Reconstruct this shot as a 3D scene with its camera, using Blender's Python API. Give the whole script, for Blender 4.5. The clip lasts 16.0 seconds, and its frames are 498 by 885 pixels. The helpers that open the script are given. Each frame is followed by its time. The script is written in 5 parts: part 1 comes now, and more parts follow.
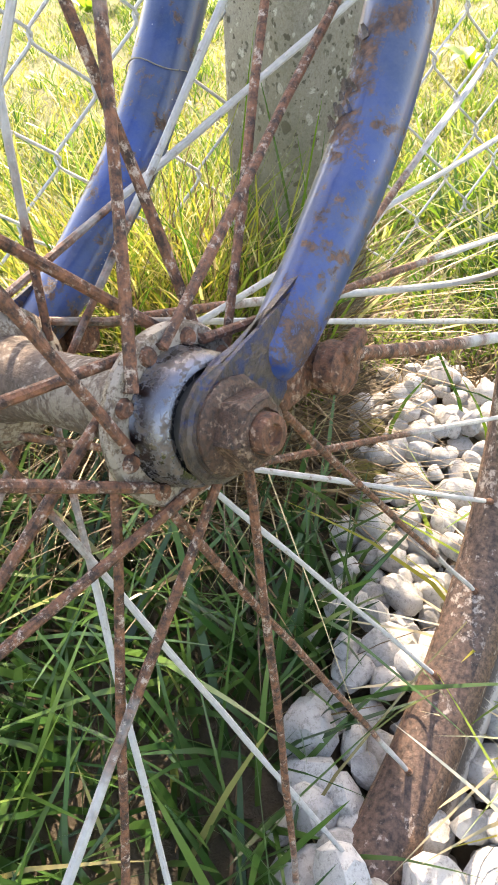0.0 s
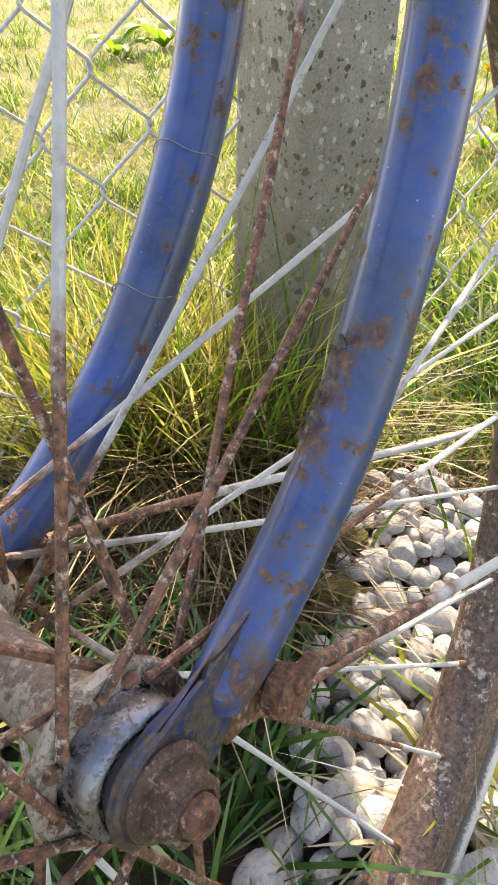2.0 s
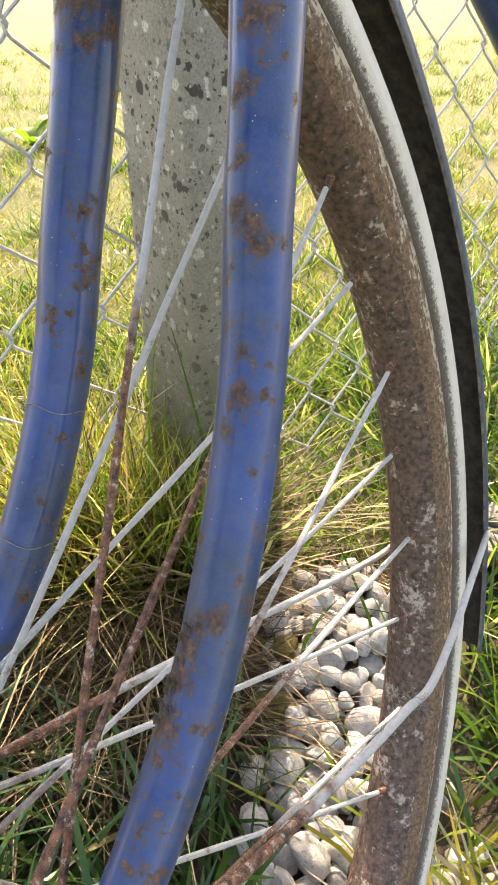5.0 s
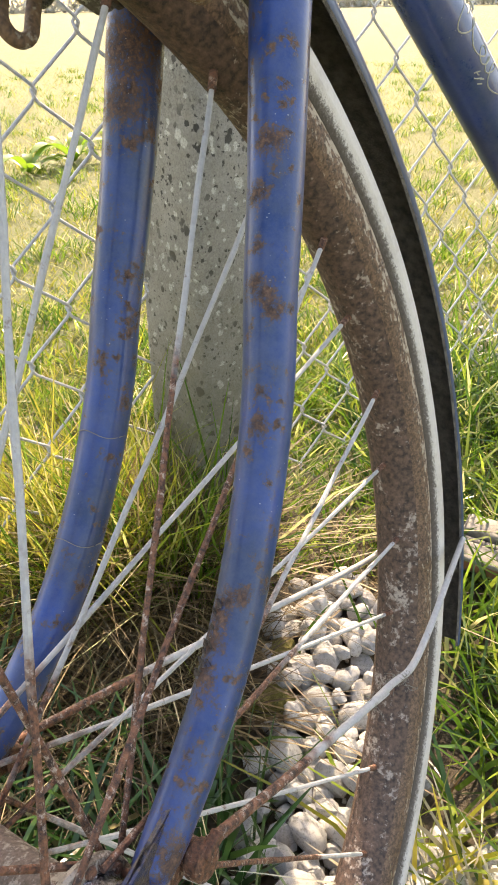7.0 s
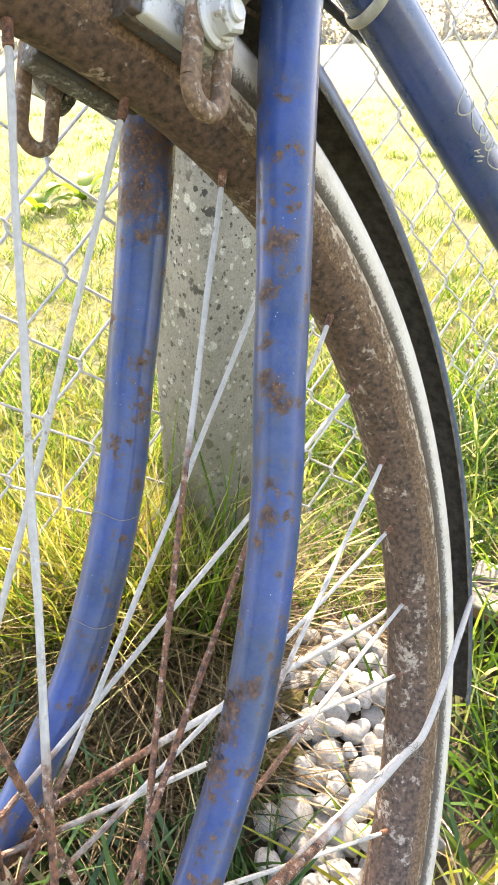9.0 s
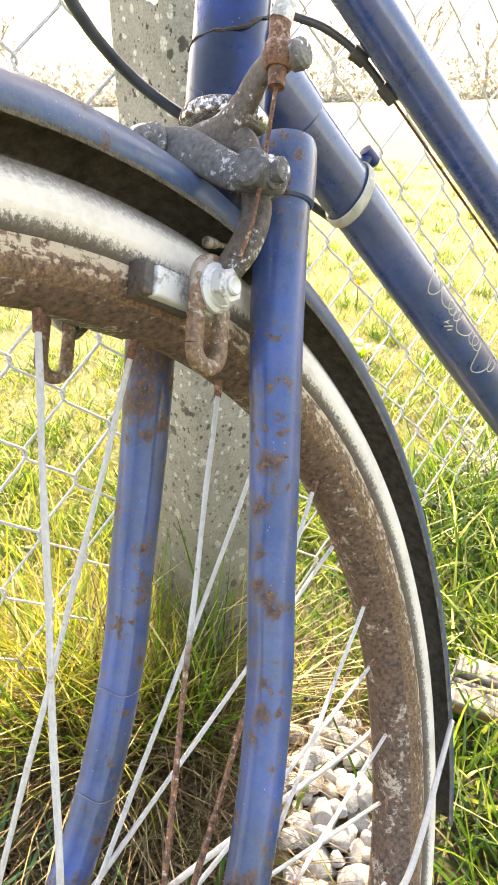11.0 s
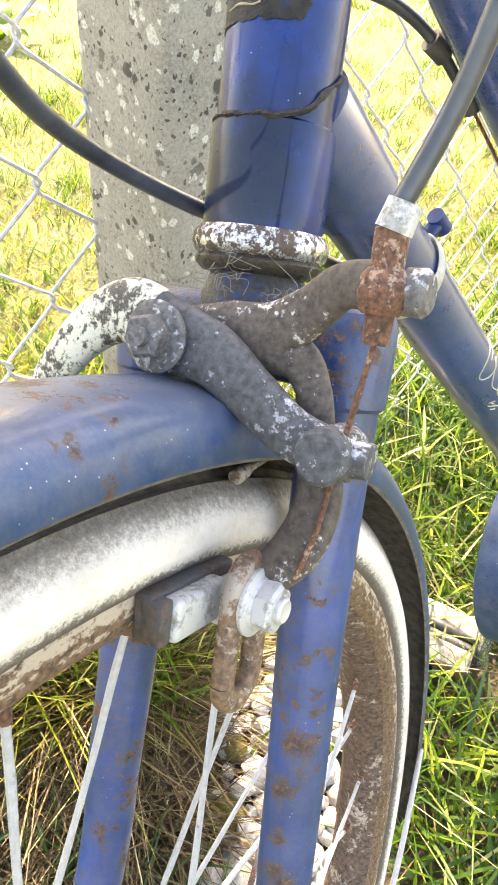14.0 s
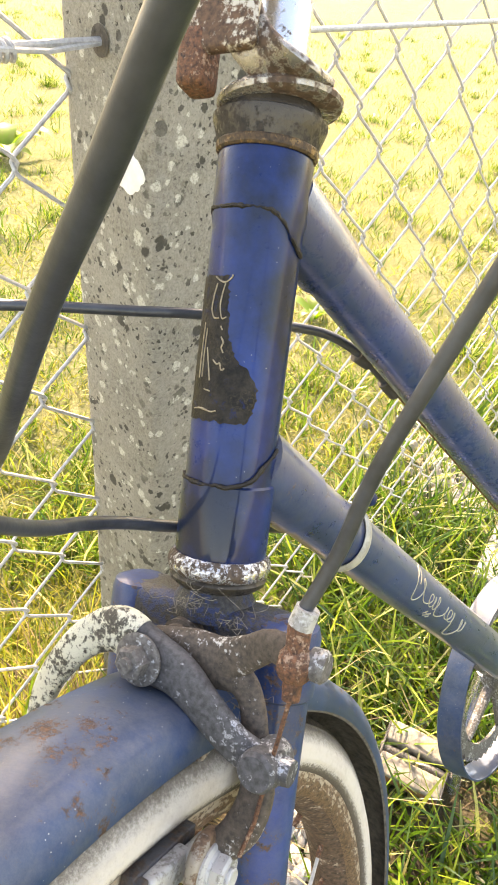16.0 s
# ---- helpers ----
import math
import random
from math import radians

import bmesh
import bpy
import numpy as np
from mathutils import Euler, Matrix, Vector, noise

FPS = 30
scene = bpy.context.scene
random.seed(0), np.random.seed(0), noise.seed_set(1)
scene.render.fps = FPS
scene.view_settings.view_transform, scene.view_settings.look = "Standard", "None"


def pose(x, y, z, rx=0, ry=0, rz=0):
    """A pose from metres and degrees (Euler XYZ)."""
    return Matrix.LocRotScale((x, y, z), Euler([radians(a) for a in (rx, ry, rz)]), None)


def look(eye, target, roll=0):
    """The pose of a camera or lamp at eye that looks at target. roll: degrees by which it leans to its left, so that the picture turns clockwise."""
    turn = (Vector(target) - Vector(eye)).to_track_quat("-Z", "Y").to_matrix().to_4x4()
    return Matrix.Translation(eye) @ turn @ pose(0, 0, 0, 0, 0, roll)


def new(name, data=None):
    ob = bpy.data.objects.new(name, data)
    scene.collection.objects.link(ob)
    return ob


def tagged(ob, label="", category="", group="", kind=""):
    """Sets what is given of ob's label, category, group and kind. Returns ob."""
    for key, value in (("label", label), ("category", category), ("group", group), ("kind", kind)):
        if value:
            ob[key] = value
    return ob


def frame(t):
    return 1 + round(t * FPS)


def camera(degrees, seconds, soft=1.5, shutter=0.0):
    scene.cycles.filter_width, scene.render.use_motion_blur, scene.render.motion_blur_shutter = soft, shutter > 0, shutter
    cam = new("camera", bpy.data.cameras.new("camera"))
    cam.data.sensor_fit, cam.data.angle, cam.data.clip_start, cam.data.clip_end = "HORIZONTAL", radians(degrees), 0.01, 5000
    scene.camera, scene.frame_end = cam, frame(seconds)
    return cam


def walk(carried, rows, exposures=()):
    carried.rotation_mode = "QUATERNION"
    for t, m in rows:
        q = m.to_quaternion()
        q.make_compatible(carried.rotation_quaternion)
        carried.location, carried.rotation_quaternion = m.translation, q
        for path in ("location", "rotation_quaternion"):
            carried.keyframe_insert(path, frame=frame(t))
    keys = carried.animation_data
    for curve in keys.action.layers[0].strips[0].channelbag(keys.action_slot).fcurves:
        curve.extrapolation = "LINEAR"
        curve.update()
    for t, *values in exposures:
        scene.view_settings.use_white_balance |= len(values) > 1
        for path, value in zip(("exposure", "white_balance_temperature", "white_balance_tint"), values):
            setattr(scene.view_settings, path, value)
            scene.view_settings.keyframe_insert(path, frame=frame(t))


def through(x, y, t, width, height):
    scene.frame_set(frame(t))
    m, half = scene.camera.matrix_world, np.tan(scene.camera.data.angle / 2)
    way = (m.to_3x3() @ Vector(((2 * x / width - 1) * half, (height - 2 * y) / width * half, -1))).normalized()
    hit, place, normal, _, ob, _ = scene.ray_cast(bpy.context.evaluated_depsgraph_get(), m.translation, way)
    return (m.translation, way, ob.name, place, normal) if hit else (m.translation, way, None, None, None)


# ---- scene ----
cam = camera(39.24, 16.0, 1.75)
PATH = [
    (0, (0.0403, -0.1391, 0.4130), (0.0403, 0.2432, 0.0909), -3.96),
    (0.5, (0.0547, -0.1335, 0.4156), (0.0644, 0.2520, 0.0973), -3.53),
    (1, (0.0760, -0.1171, 0.4296), (0.0873, 0.2759, 0.1208), -3.04),
    (1.5, (0.0631, -0.1066, 0.4482), (0.0680, 0.2931, 0.1479), -1.27),
    (2, (0.0514, -0.0953, 0.4595), (0.0549, 0.2996, 0.1529), 0.77),
    (2.5, (0.0453, -0.0786, 0.4658), (0.0653, 0.3084, 0.1498), 1.96),
    (3, (0.0437, -0.0657, 0.4743), (0.0747, 0.3244, 0.1631), 3.27),
    (3.5, (0.0592, -0.0597, 0.5038), (0.1006, 0.3421, 0.2091), 3.78),
    (4, (0.0754, -0.0598, 0.5069), (0.1166, 0.3478, 0.2203), -0.59),
    (4.2, (0.0790, -0.0596, 0.5084), (0.1183, 0.3505, 0.2249), -0.69),
    (6.3, (0.0672, -0.1248, 0.5464), (0.1133, 0.2917, 0.2736), -2.15),
    (6.5, (0.0642, -0.1252, 0.5499), (0.1114, 0.2927, 0.2794), -1.69),
    (7, (0.0647, -0.1253, 0.5516), (0.1141, 0.2944, 0.2844), -0.94),
    (7.5, (0.0693, -0.1250, 0.5512), (0.1171, 0.2956, 0.2851), -1.19),
    (8, (0.0661, -0.1231, 0.5562), (0.1065, 0.3004, 0.2936), -2.07),
    (8.5, (0.0651, -0.1217, 0.5628), (0.1047, 0.3046, 0.3046), -2.26),
    (9, (0.0649, -0.1191, 0.5746), (0.1106, 0.3113, 0.3243), -1.57),
    (9.5, (0.0658, -0.1163, 0.5859), (0.1123, 0.3194, 0.3451), -1.32),
    (10, (0.0678, -0.1166, 0.6069), (0.1184, 0.3272, 0.3821), -1.36),
    (10.2, (0.0694, -0.1166, 0.6145), (0.1203, 0.3293, 0.3940), -1.26),
    (12.3, (0.0474, -0.0766, 0.6902), (0.1429, 0.3423, 0.4345), 2.51),
    (12.5, (0.0473, -0.0527, 0.6966), (0.1440, 0.3538, 0.4219), 4.02),
    (13, (0.0549, -0.0189, 0.7135), (0.1469, 0.3680, 0.4105), 4.20),
    (13.5, (0.0539, 0.0241, 0.7243), (0.1386, 0.3924, 0.3969), 5.74),
    (14, (0.0541, 0.0402, 0.7364), (0.1440, 0.3943, 0.3950), 5.90),
    (14.5, (0.0553, 0.0394, 0.7605), (0.1515, 0.3982, 0.4258), 6.44),
    (15, (0.0533, 0.0446, 0.7810), (0.1428, 0.4073, 0.4486), 5.27),
    (15.5, (0.0588, 0.0451, 0.8164), (0.1564, 0.4211, 0.5016), 5.31),
    (16, (0.0592, 0.0420, 0.8482), (0.1573, 0.4265, 0.5440), 5.58),
]
# stops, white balance and tint along the way
EXPOSURES = [(0.0, 2.62, 8000, 17), (1.0, 2.45, 8100, 17), (2.5, 2.22, 8200, 17), (3.5, 2.26, 8300, 17), (4.2, 2.28, 8400, 17), (6.5, 2.12, 8500, 17), (7.5, 2.24, 8450, 17), (8.0, 2.46, 8400, 17), (9.0, 2.76, 8300, 17), (10.2, 2.9, 8500, 17), (12.5, 2.74, 9800, 17), (13.0, 3.0, 9500, 17), (14.0, 3.08, 8800, 17), (15.0, 3.0, 8900, 17), (16.0, 2.66, 9800, 17)]
walk(cam, [(t, look(eye, target, roll)) for t, eye, target, roll in PATH], EXPOSURES)

# ---- light ----
SUN_EL, SUN_AZ = 40.0, 6.5            # degrees above the horizon; degrees east of the way ahead
world = bpy.data.worlds.new("sky")
scene.world = world
world.use_nodes = True
wn = world.node_tree.nodes
sky = wn.new("ShaderNodeTexSky")
sky.sky_type = "NISHITA"
sky.sun_disc = False
sky.sun_elevation, sky.sun_rotation = radians(SUN_EL), radians(SUN_AZ)
sky.air_density, sky.dust_density = 1.2, 2.0
world.node_tree.links.new(sky.outputs["Color"], wn["Background"].inputs["Color"])
wn["Background"].inputs["Strength"].default_value = 0.15
sun = new("sun", bpy.data.lights.new("sun", "SUN"))
sun.data.energy, sun.data.angle, sun.data.color = 3.2, radians(0.5), (1.0, 0.92, 0.78)
_el, _az = radians(SUN_EL), radians(SUN_AZ)
sun_way = Vector((math.sin(_az) * math.cos(_el), math.cos(_az) * math.cos(_el), math.sin(_el)))
sun.matrix_world = look((0, 0, 5), Vector((0, 0, 5)) - sun_way)


# ---- materials ----
class Mat:
    """A node material with a principled shader and short ways to wire it."""

    def __init__(self, name, rough=0.6, metal=0.0):
        self.m = bpy.data.materials.new(name)
        self.m.use_nodes = True
        self.t = self.m.node_tree
        self.b = self.t.nodes["Principled BSDF"]
        self.b.inputs["Roughness"].default_value = rough
        self.b.inputs["Metallic"].default_value = metal
        self.co = self.node("ShaderNodeTexCoord").outputs["Object"]

    def node(self, kind, **inputs):
        n = self.t.nodes.new(kind)
        for key, value in inputs.items():
            self.put(n.inputs[key.replace("_", " ")], value)
        return n

    def put(self, socket, value):
        if isinstance(value, bpy.types.NodeSocket):
            self.t.links.new(value, socket)
        else:
            socket.default_value = value

    def noise(self, scale, detail=4.0, rough=0.55, co=None):
        return self.node("ShaderNodeTexNoise", Vector=co or self.co, Scale=scale, Detail=detail, Roughness=rough).outputs["Fac"]

    def cells(self, scale, co=None):
        return self.node("ShaderNodeTexVoronoi", Vector=co or self.co, Scale=scale).outputs["Distance"]

    def ramp(self, fac, *stops):
        r = self.node("ShaderNodeValToRGB", Fac=fac)
        e = r.color_ramp.elements
        while len(e) < len(stops):
            e.new(0.5)
        for el, (pos, col) in zip(e, stops):
            el.position = pos
            el.color = (*col, 1.0) if isinstance(col, tuple) else (col, col, col, 1.0)
        return r.outputs["Color"]

    def mix(self, fac, a, b):
        n = self.t.nodes.new("ShaderNodeMix")
        n.data_type = "RGBA"
        self.put(n.inputs["Factor"], fac)
        for sock, v in ((n.inputs[6], a), (n.inputs[7], b)):
            self.put(sock, (*v, 1.0) if isinstance(v, tuple) else v)
        return n.outputs[2]

    def maths(self, op, a, b=0.0):
        n = self.t.nodes.new("ShaderNodeMath")
        n.operation = op
        self.put(n.inputs[0], a)
        self.put(n.inputs[1], b)
        return n.outputs[0]

    def done(self, color=None, rough=None, bump=None, height=0.001, strength=0.6, metal=None, coat=0.0):
        for key, v in (("Base Color", color), ("Roughness", rough), ("Metallic", metal)):
            if v is not None:
                self.put(self.b.inputs[key], (*v, 1.0) if isinstance(v, tuple) else v)
        if bump is not None:
            n = self.node("ShaderNodeBump", Height=bump, Strength=strength, Distance=height)
            self.t.links.new(n.outputs["Normal"], self.b.inputs["Normal"])
        if coat:
            self.b.inputs["Coat Weight"].default_value = coat
            self.b.inputs["Coat Roughness"].default_value = 0.15
        return self.m


def paint(name, blue, dark, rust_amount, dust=0.35, spots=(), gloss=0.3, spec=0.5, flecks=0.56, coat=0.0, coat_rough=0.1, top_pale=0.0):
    """Weathered blue enamel with chips, rust and dust; spots are (place, radius) of larger rust marks, some with shade
    painted in; last comes dust on what faces up, with glare painted into its paleness.
    """
    m = Mat(name)
    m.b.inputs["Specular IOR Level"].default_value = spec
    base = m.mix(m.ramp(m.maths("ADD", m.maths("MULTIPLY", m.noise(16, 3), 0.6), m.maths("MULTIPLY", m.noise(48, 4, 0.65), 0.4)), (0.38, 0.0), (0.60, 1.0)), blue, dark)
    film = m.ramp(m.noise(75, 8, 0.85), (0.38, 0.0), (0.72, 1.0))
    base = m.mix(m.maths("MULTIPLY", film, dust), base, (0.165, 0.170, 0.170))
    # pale dust on upward faces; its paleness also stands in for sun glare
    if top_pale:
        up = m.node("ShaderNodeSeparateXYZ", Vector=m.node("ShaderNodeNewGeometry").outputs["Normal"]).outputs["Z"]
        lying = m.maths("MULTIPLY", m.ramp(up, (0.35, 0.0), (0.95, top_pale)), m.ramp(m.noise(60, 7, 0.8), (0.35, 0.45), (0.65, 1.0)))
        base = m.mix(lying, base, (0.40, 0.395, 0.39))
    fine = m.noise(420, 6, 0.85)
    patch = m.maths("ADD", m.maths("MULTIPLY", m.noise(120, 4, 0.65), 0.6), m.maths("MULTIPLY", fine, 0.4))
    patch = m.maths("ADD", patch, m.maths("MULTIPLY", m.maths("SUBTRACT", m.noise(21, 2), 0.5), 0.34))
    chip = m.ramp(patch, (rust_amount - 0.012, 0.0), (rust_amount + 0.03, 1.0))
    rim = m.ramp(patch, (rust_amount - 0.05, 0.0), (rust_amount, 0.8))
    if spots:
        wob = m.node("ShaderNodeTexNoise", Vector=m.co, Scale=150.0, Detail=4.0, Roughness=0.7).outputs["Color"]
        warp = m.node("ShaderNodeVectorMath")
        warp.operation = "MULTIPLY_ADD"
        m.put(warp.inputs[0], wob)
        warp.inputs[1].default_value = (0.012, 0.012, 0.012)
        m.put(warp.inputs[2], m.co)
        near = None
        for (x, y, z), r in spots:
            d = m.node("ShaderNodeVectorMath")
            d.operation = "DISTANCE"
            m.put(d.inputs[0], warp.outputs[0])
            d.inputs[1].default_value = (x + 0.006, y + 0.006, z + 0.006)
            v = m.maths("SUBTRACT", 1.0, m.maths("DIVIDE", d.outputs["Value"], r * 0.88))
            near = v if near is None else m.maths("MAXIMUM", near, v)
        near = m.maths("ADD", near, m.maths("MULTIPLY", m.maths("SUBTRACT", fine, 0.5), 3.4))
        chip = m.maths("MAXIMUM", chip, m.ramp(near, (0.2, 0.0), (0.65, 0.95)))
        rim = m.maths("MAXIMUM", rim, m.ramp(near, (-0.85, 0.0), (0.45, 0.80)))
    rust = m.mix(m.ramp(m.noise(420, 5, 0.7), (0.40, 0.0), (0.74, 1.0)), (0.024, 0.017, 0.017), (0.19, 0.105, 0.070))
    base = m.mix(rim, base, (0.062, 0.050, 0.056))
    color = m.mix(chip, base, rust)
    speck = m.ramp(m.cells(330), (0.02, 0.8), (0.09, 0.0))
    color = m.mix(m.maths("MULTIPLY", speck, m.ramp(m.noise(55, 2), (flecks, 0.0), (flecks + 0.08, 1.0))), color, (0.52, 0.52, 0.48))
    rough = m.mix(chip, m.ramp(film, (0.0, gloss), (1.0, gloss + 0.22)), (0.9, 0.9, 0.9))
    relief = m.maths("ADD", m.maths("MULTIPLY", m.noise(900, 3), 0.10), m.maths("MULTIPLY", chip, m.maths("SUBTRACT", m.noise(500, 4), 0.8)))
    m.done(color, rough, relief, 0.0012, 0.5)
    if coat:
        # enamel's clear gloss, dulled by chips and patches of dust
        worn = m.maths("SUBTRACT", coat, m.maths("MULTIPLY", m.maths("MAXIMUM", chip, m.maths("MULTIPLY", film, 0.45)), coat))
        m.put(m.b.inputs["Coat Weight"], worn)
        m.put(m.b.inputs["Coat Roughness"], coat_rough)
    return m.m


def rusty(name, pale, dark, mid, amount, scale=1.0, rough=0.85, fine=0.45, metal=0.0, bump=0.8):
    """Rust over pale, oxidised plating: more rust where amount is higher."""
    m = Mat(name)
    f = m.maths("ADD", m.maths("MULTIPLY", m.noise(90 * scale, 4), 1 - fine), m.maths("MULTIPLY", m.noise(600 * scale, 5, 0.7), fine))
    rust = m.mix(m.ramp(m.noise(800 * scale, 4), (0.3, 0.0), (0.7, 1.0)), dark, mid)
    worn = m.ramp(f, (amount - 0.03, 1.0), (amount + 0.03, 0.0))
    color = m.mix(worn, pale, rust)
    if metal:
        # bare metal keeps its sheen where rust has not taken it
        clean = m.maths("SUBTRACT", 1.0, worn)
        m.done(metal=m.maths("MULTIPLY", clean, metal))
        return m.done(color, m.mix(worn, (rough, rough, rough), (0.75, 0.75, 0.75)), m.noise(1100 * scale, 5, 0.7), 0.0009, bump)
    return m.done(color, rough, m.noise(1100 * scale, 5, 0.7), 0.0009, bump)


NEAR_MARKS = [((0.0424, 0.0790, 0.0522), 0.0060), ((0.0418, 0.0727, 0.0461), 0.0060), ((0.0427, 0.0657, 0.0403), 0.0050), ((0.0409, 0.1668, 0.1917), 0.0082), ((0.0384, 0.1586, 0.1757), 0.0062), ((0.0434, 0.1424, 0.1449), 0.0062), ((0.0451, 0.1416, 0.1399), 0.0062), ((0.0390, 0.1440, 0.1480), 0.0055), ((0.0440, 0.1276, 0.1145), 0.0039), ((0.0434, 0.1209, 0.1050), 0.0062), ((0.0495, 0.1258, 0.1029), 0.0031), ((0.0414, 0.1153, 0.0975), 0.0047), ((0.0444, 0.0841, 0.0572), 0.0055), ((0.0486, 0.0860, 0.0575), 0.0055), ((0.0400, 0.0816, 0.0545), 0.0062), ((0.0426, 0.0735, 0.0470), 0.0070), ((0.0433, 0.0641, 0.0395), 0.0055), ((0.0475, 0.0462, 0.0261), 0.0035), ((0.0469, 0.1666, 0.1810), 0.0023), ((0.0442, 0.1777, 0.2080), 0.0031), ((0.0517, 0.0239, 0.0073), 0.0095), ((0.0460, 0.0340, 0.0120), 0.0070), ((0.0400, 0.1500, 0.1600), 0.0047), ((0.0510, 0.0700, 0.0330), 0.0031)]
# Rust marks; the top pair and right-edge ones also paint in shade there.
FAR_MARKS = [((-0.0345, 0.1920, 0.2340), 0.0240), ((-0.0345, 0.1820, 0.2150), 0.0150), ((-0.0300, 0.1825, 0.2206), 0.0086), ((-0.0292, 0.1745, 0.2010), 0.0055), ((-0.0269, 0.1824, 0.2038), 0.0070), ((-0.0240, 0.1653, 0.1594), 0.0062), ((-0.0309, 0.1528, 0.1536), 0.0039), ((-0.0240, 0.1540, 0.1400), 0.0062), ((-0.0245, 0.1441, 0.1205), 0.0070), ((-0.0333, 0.1358, 0.1243), 0.0031), ((-0.0250, 0.1300, 0.1010), 0.0070), ((-0.0317, 0.1313, 0.1050), 0.0039), ((-0.0338, 0.1162, 0.0855), 0.0031), ((-0.0260, 0.1097, 0.0790), 0.0062), ((-0.0346, 0.1025, 0.0716), 0.0031)]
FORK_MARKS = NEAR_MARKS + FAR_MARKS
GUARD_MARKS = [((0.013, 0.160, 0.330), 0.007), ((0.003, 0.164, 0.330), 0.008), ((-0.006, 0.154, 0.333), 0.010), ((0.004, 0.146, 0.337), 0.007), ((-0.012, 0.142, 0.338), 0.007), ((0.021, 0.150, 0.328), 0.003)]
M_FORK = paint("blue enamel, chipped", (0.006, 0.043, 0.212), (0.005, 0.026, 0.092), 0.588, 0.30, FORK_MARKS, 0.33, 0.35, 0.49, 0.42, 0.10)
M_FRAME = paint("blue enamel, dark", (0.0006, 0.026, 0.158), (0.0005, 0.0065, 0.026), 0.70, 0.07, (), 0.26, 0.15, 0.52, 0.45, 0.05)
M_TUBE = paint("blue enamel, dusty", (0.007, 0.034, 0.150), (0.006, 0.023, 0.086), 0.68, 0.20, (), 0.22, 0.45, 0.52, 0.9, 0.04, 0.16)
M_DOWN = paint("blue enamel, dust and glare pale on top", (0.007, 0.034, 0.150), (0.006, 0.023, 0.086), 0.68, 0.30, (), 0.26, 0.45, 0.52, 0.9, 0.05, 0.62)
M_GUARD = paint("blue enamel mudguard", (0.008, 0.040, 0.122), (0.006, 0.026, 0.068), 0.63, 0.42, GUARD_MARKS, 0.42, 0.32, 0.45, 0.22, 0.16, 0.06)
M_RIM = rusty("rusty chromed rim", (0.34, 0.28, 0.24), (0.018, 0.011, 0.010), (0.145, 0.086, 0.062), 0.585, 0.42, 0.7, 0.55)
M_RUST = rusty("rust", (0.32, 0.21, 0.15), (0.024, 0.012, 0.009), (0.20, 0.082, 0.042), 0.58, 0.8, 0.75, 0.6)
M_HUB = rusty("oxidised steel hub", (0.33, 0.285, 0.24), (0.07, 0.047, 0.034), (0.23, 0.17, 0.125), 0.49, 1.5, 0.36, 0.6, 0.5, 0.6)
M_BARREL = rusty("brown-grey hub barrel", (0.21, 0.18, 0.155), (0.045, 0.030, 0.023), (0.13, 0.092, 0.07), 0.53, 0.8, 0.42, 0.5, 0.4, 0.6)
M_NUT = rusty("dark rust with pale dust", (0.23, 0.155, 0.11), (0.012, 0.008, 0.007), (0.105, 0.050, 0.030), 0.575, 1.3, 0.45, 0.7)
M_ALLOY = rusty("dirty alloy", (0.36, 0.37, 0.39), (0.050, 0.044, 0.042), (0.14, 0.13, 0.125), 0.565, 0.7, 0.28, 0.6, 0.6, 0.3)
M_CALIPER = rusty("grimy alloy casting", (0.46, 0.46, 0.46), (0.030, 0.023, 0.019), (0.098, 0.075, 0.060), 0.597, 0.6, 0.30, 0.6, 0.4, 0.4)
M_ARM = rusty("worn grey steel arm", (0.42, 0.43, 0.46), (0.030, 0.029, 0.031), (0.088, 0.087, 0.094), 0.585, 0.6, 0.25, 0.6, 0.65, 0.3)
M_FLECK = rusty("flecked pale plating", (0.58, 0.56, 0.46), (0.02, 0.019, 0.018), (0.07, 0.06, 0.05), 0.475, 0.7, 0.4, 0.62)
M_LOOP = rusty("rusting alloy loop", (0.31, 0.27, 0.23), (0.06, 0.036, 0.025), (0.21, 0.125, 0.075), 0.545, 0.6, 0.45, 0.5, 0.4, 0.5)
M_CHROME = rusty("flaking chrome", (0.66, 0.67, 0.72), (0.035, 0.024, 0.019), (0.10, 0.066, 0.046), 0.500, 0.6, 0.15, 0.6, 0.95, 0.4)
M_BRASSY = rusty("tarnished cup", (0.050, 0.041, 0.032), (0.010, 0.008, 0.007), (0.033, 0.024, 0.018), 0.50, 0.5, 0.28, 0.5, 0.3, 0.35)
M_LIP = rusty("dull brass lip", (0.20, 0.122, 0.055), (0.022, 0.014, 0.009), (0.095, 0.054, 0.027), 0.54, 0.7, 0.28, 0.6, 0.7, 0.4)
M_CAP = rusty("chromed cap", (0.15, 0.155, 0.18), (0.04, 0.030, 0.025), (0.13, 0.098, 0.078), 0.475, 0.8, 0.13, 0.6, 1.0, 0.3)
M_BRACKET = rusty("plated bracket gone to rust", (0.46, 0.41, 0.35), (0.034, 0.019, 0.013), (0.145, 0.076, 0.047), 0.515, 0.6, 0.32, 0.55, 0.6, 0.4)
M_PLATE = rusty("worn plated steel", (0.34, 0.315, 0.29), (0.034, 0.021, 0.016), (0.125, 0.075, 0.052), 0.490, 0.45, 0.24, 0.55, 0.7, 0.35)
M_STEM = rusty("chromed steel, lightly rusted", (0.64, 0.67, 0.74), (0.035, 0.024, 0.019), (0.11, 0.070, 0.047), 0.445, 0.55, 0.14, 0.55, 0.95, 0.3)
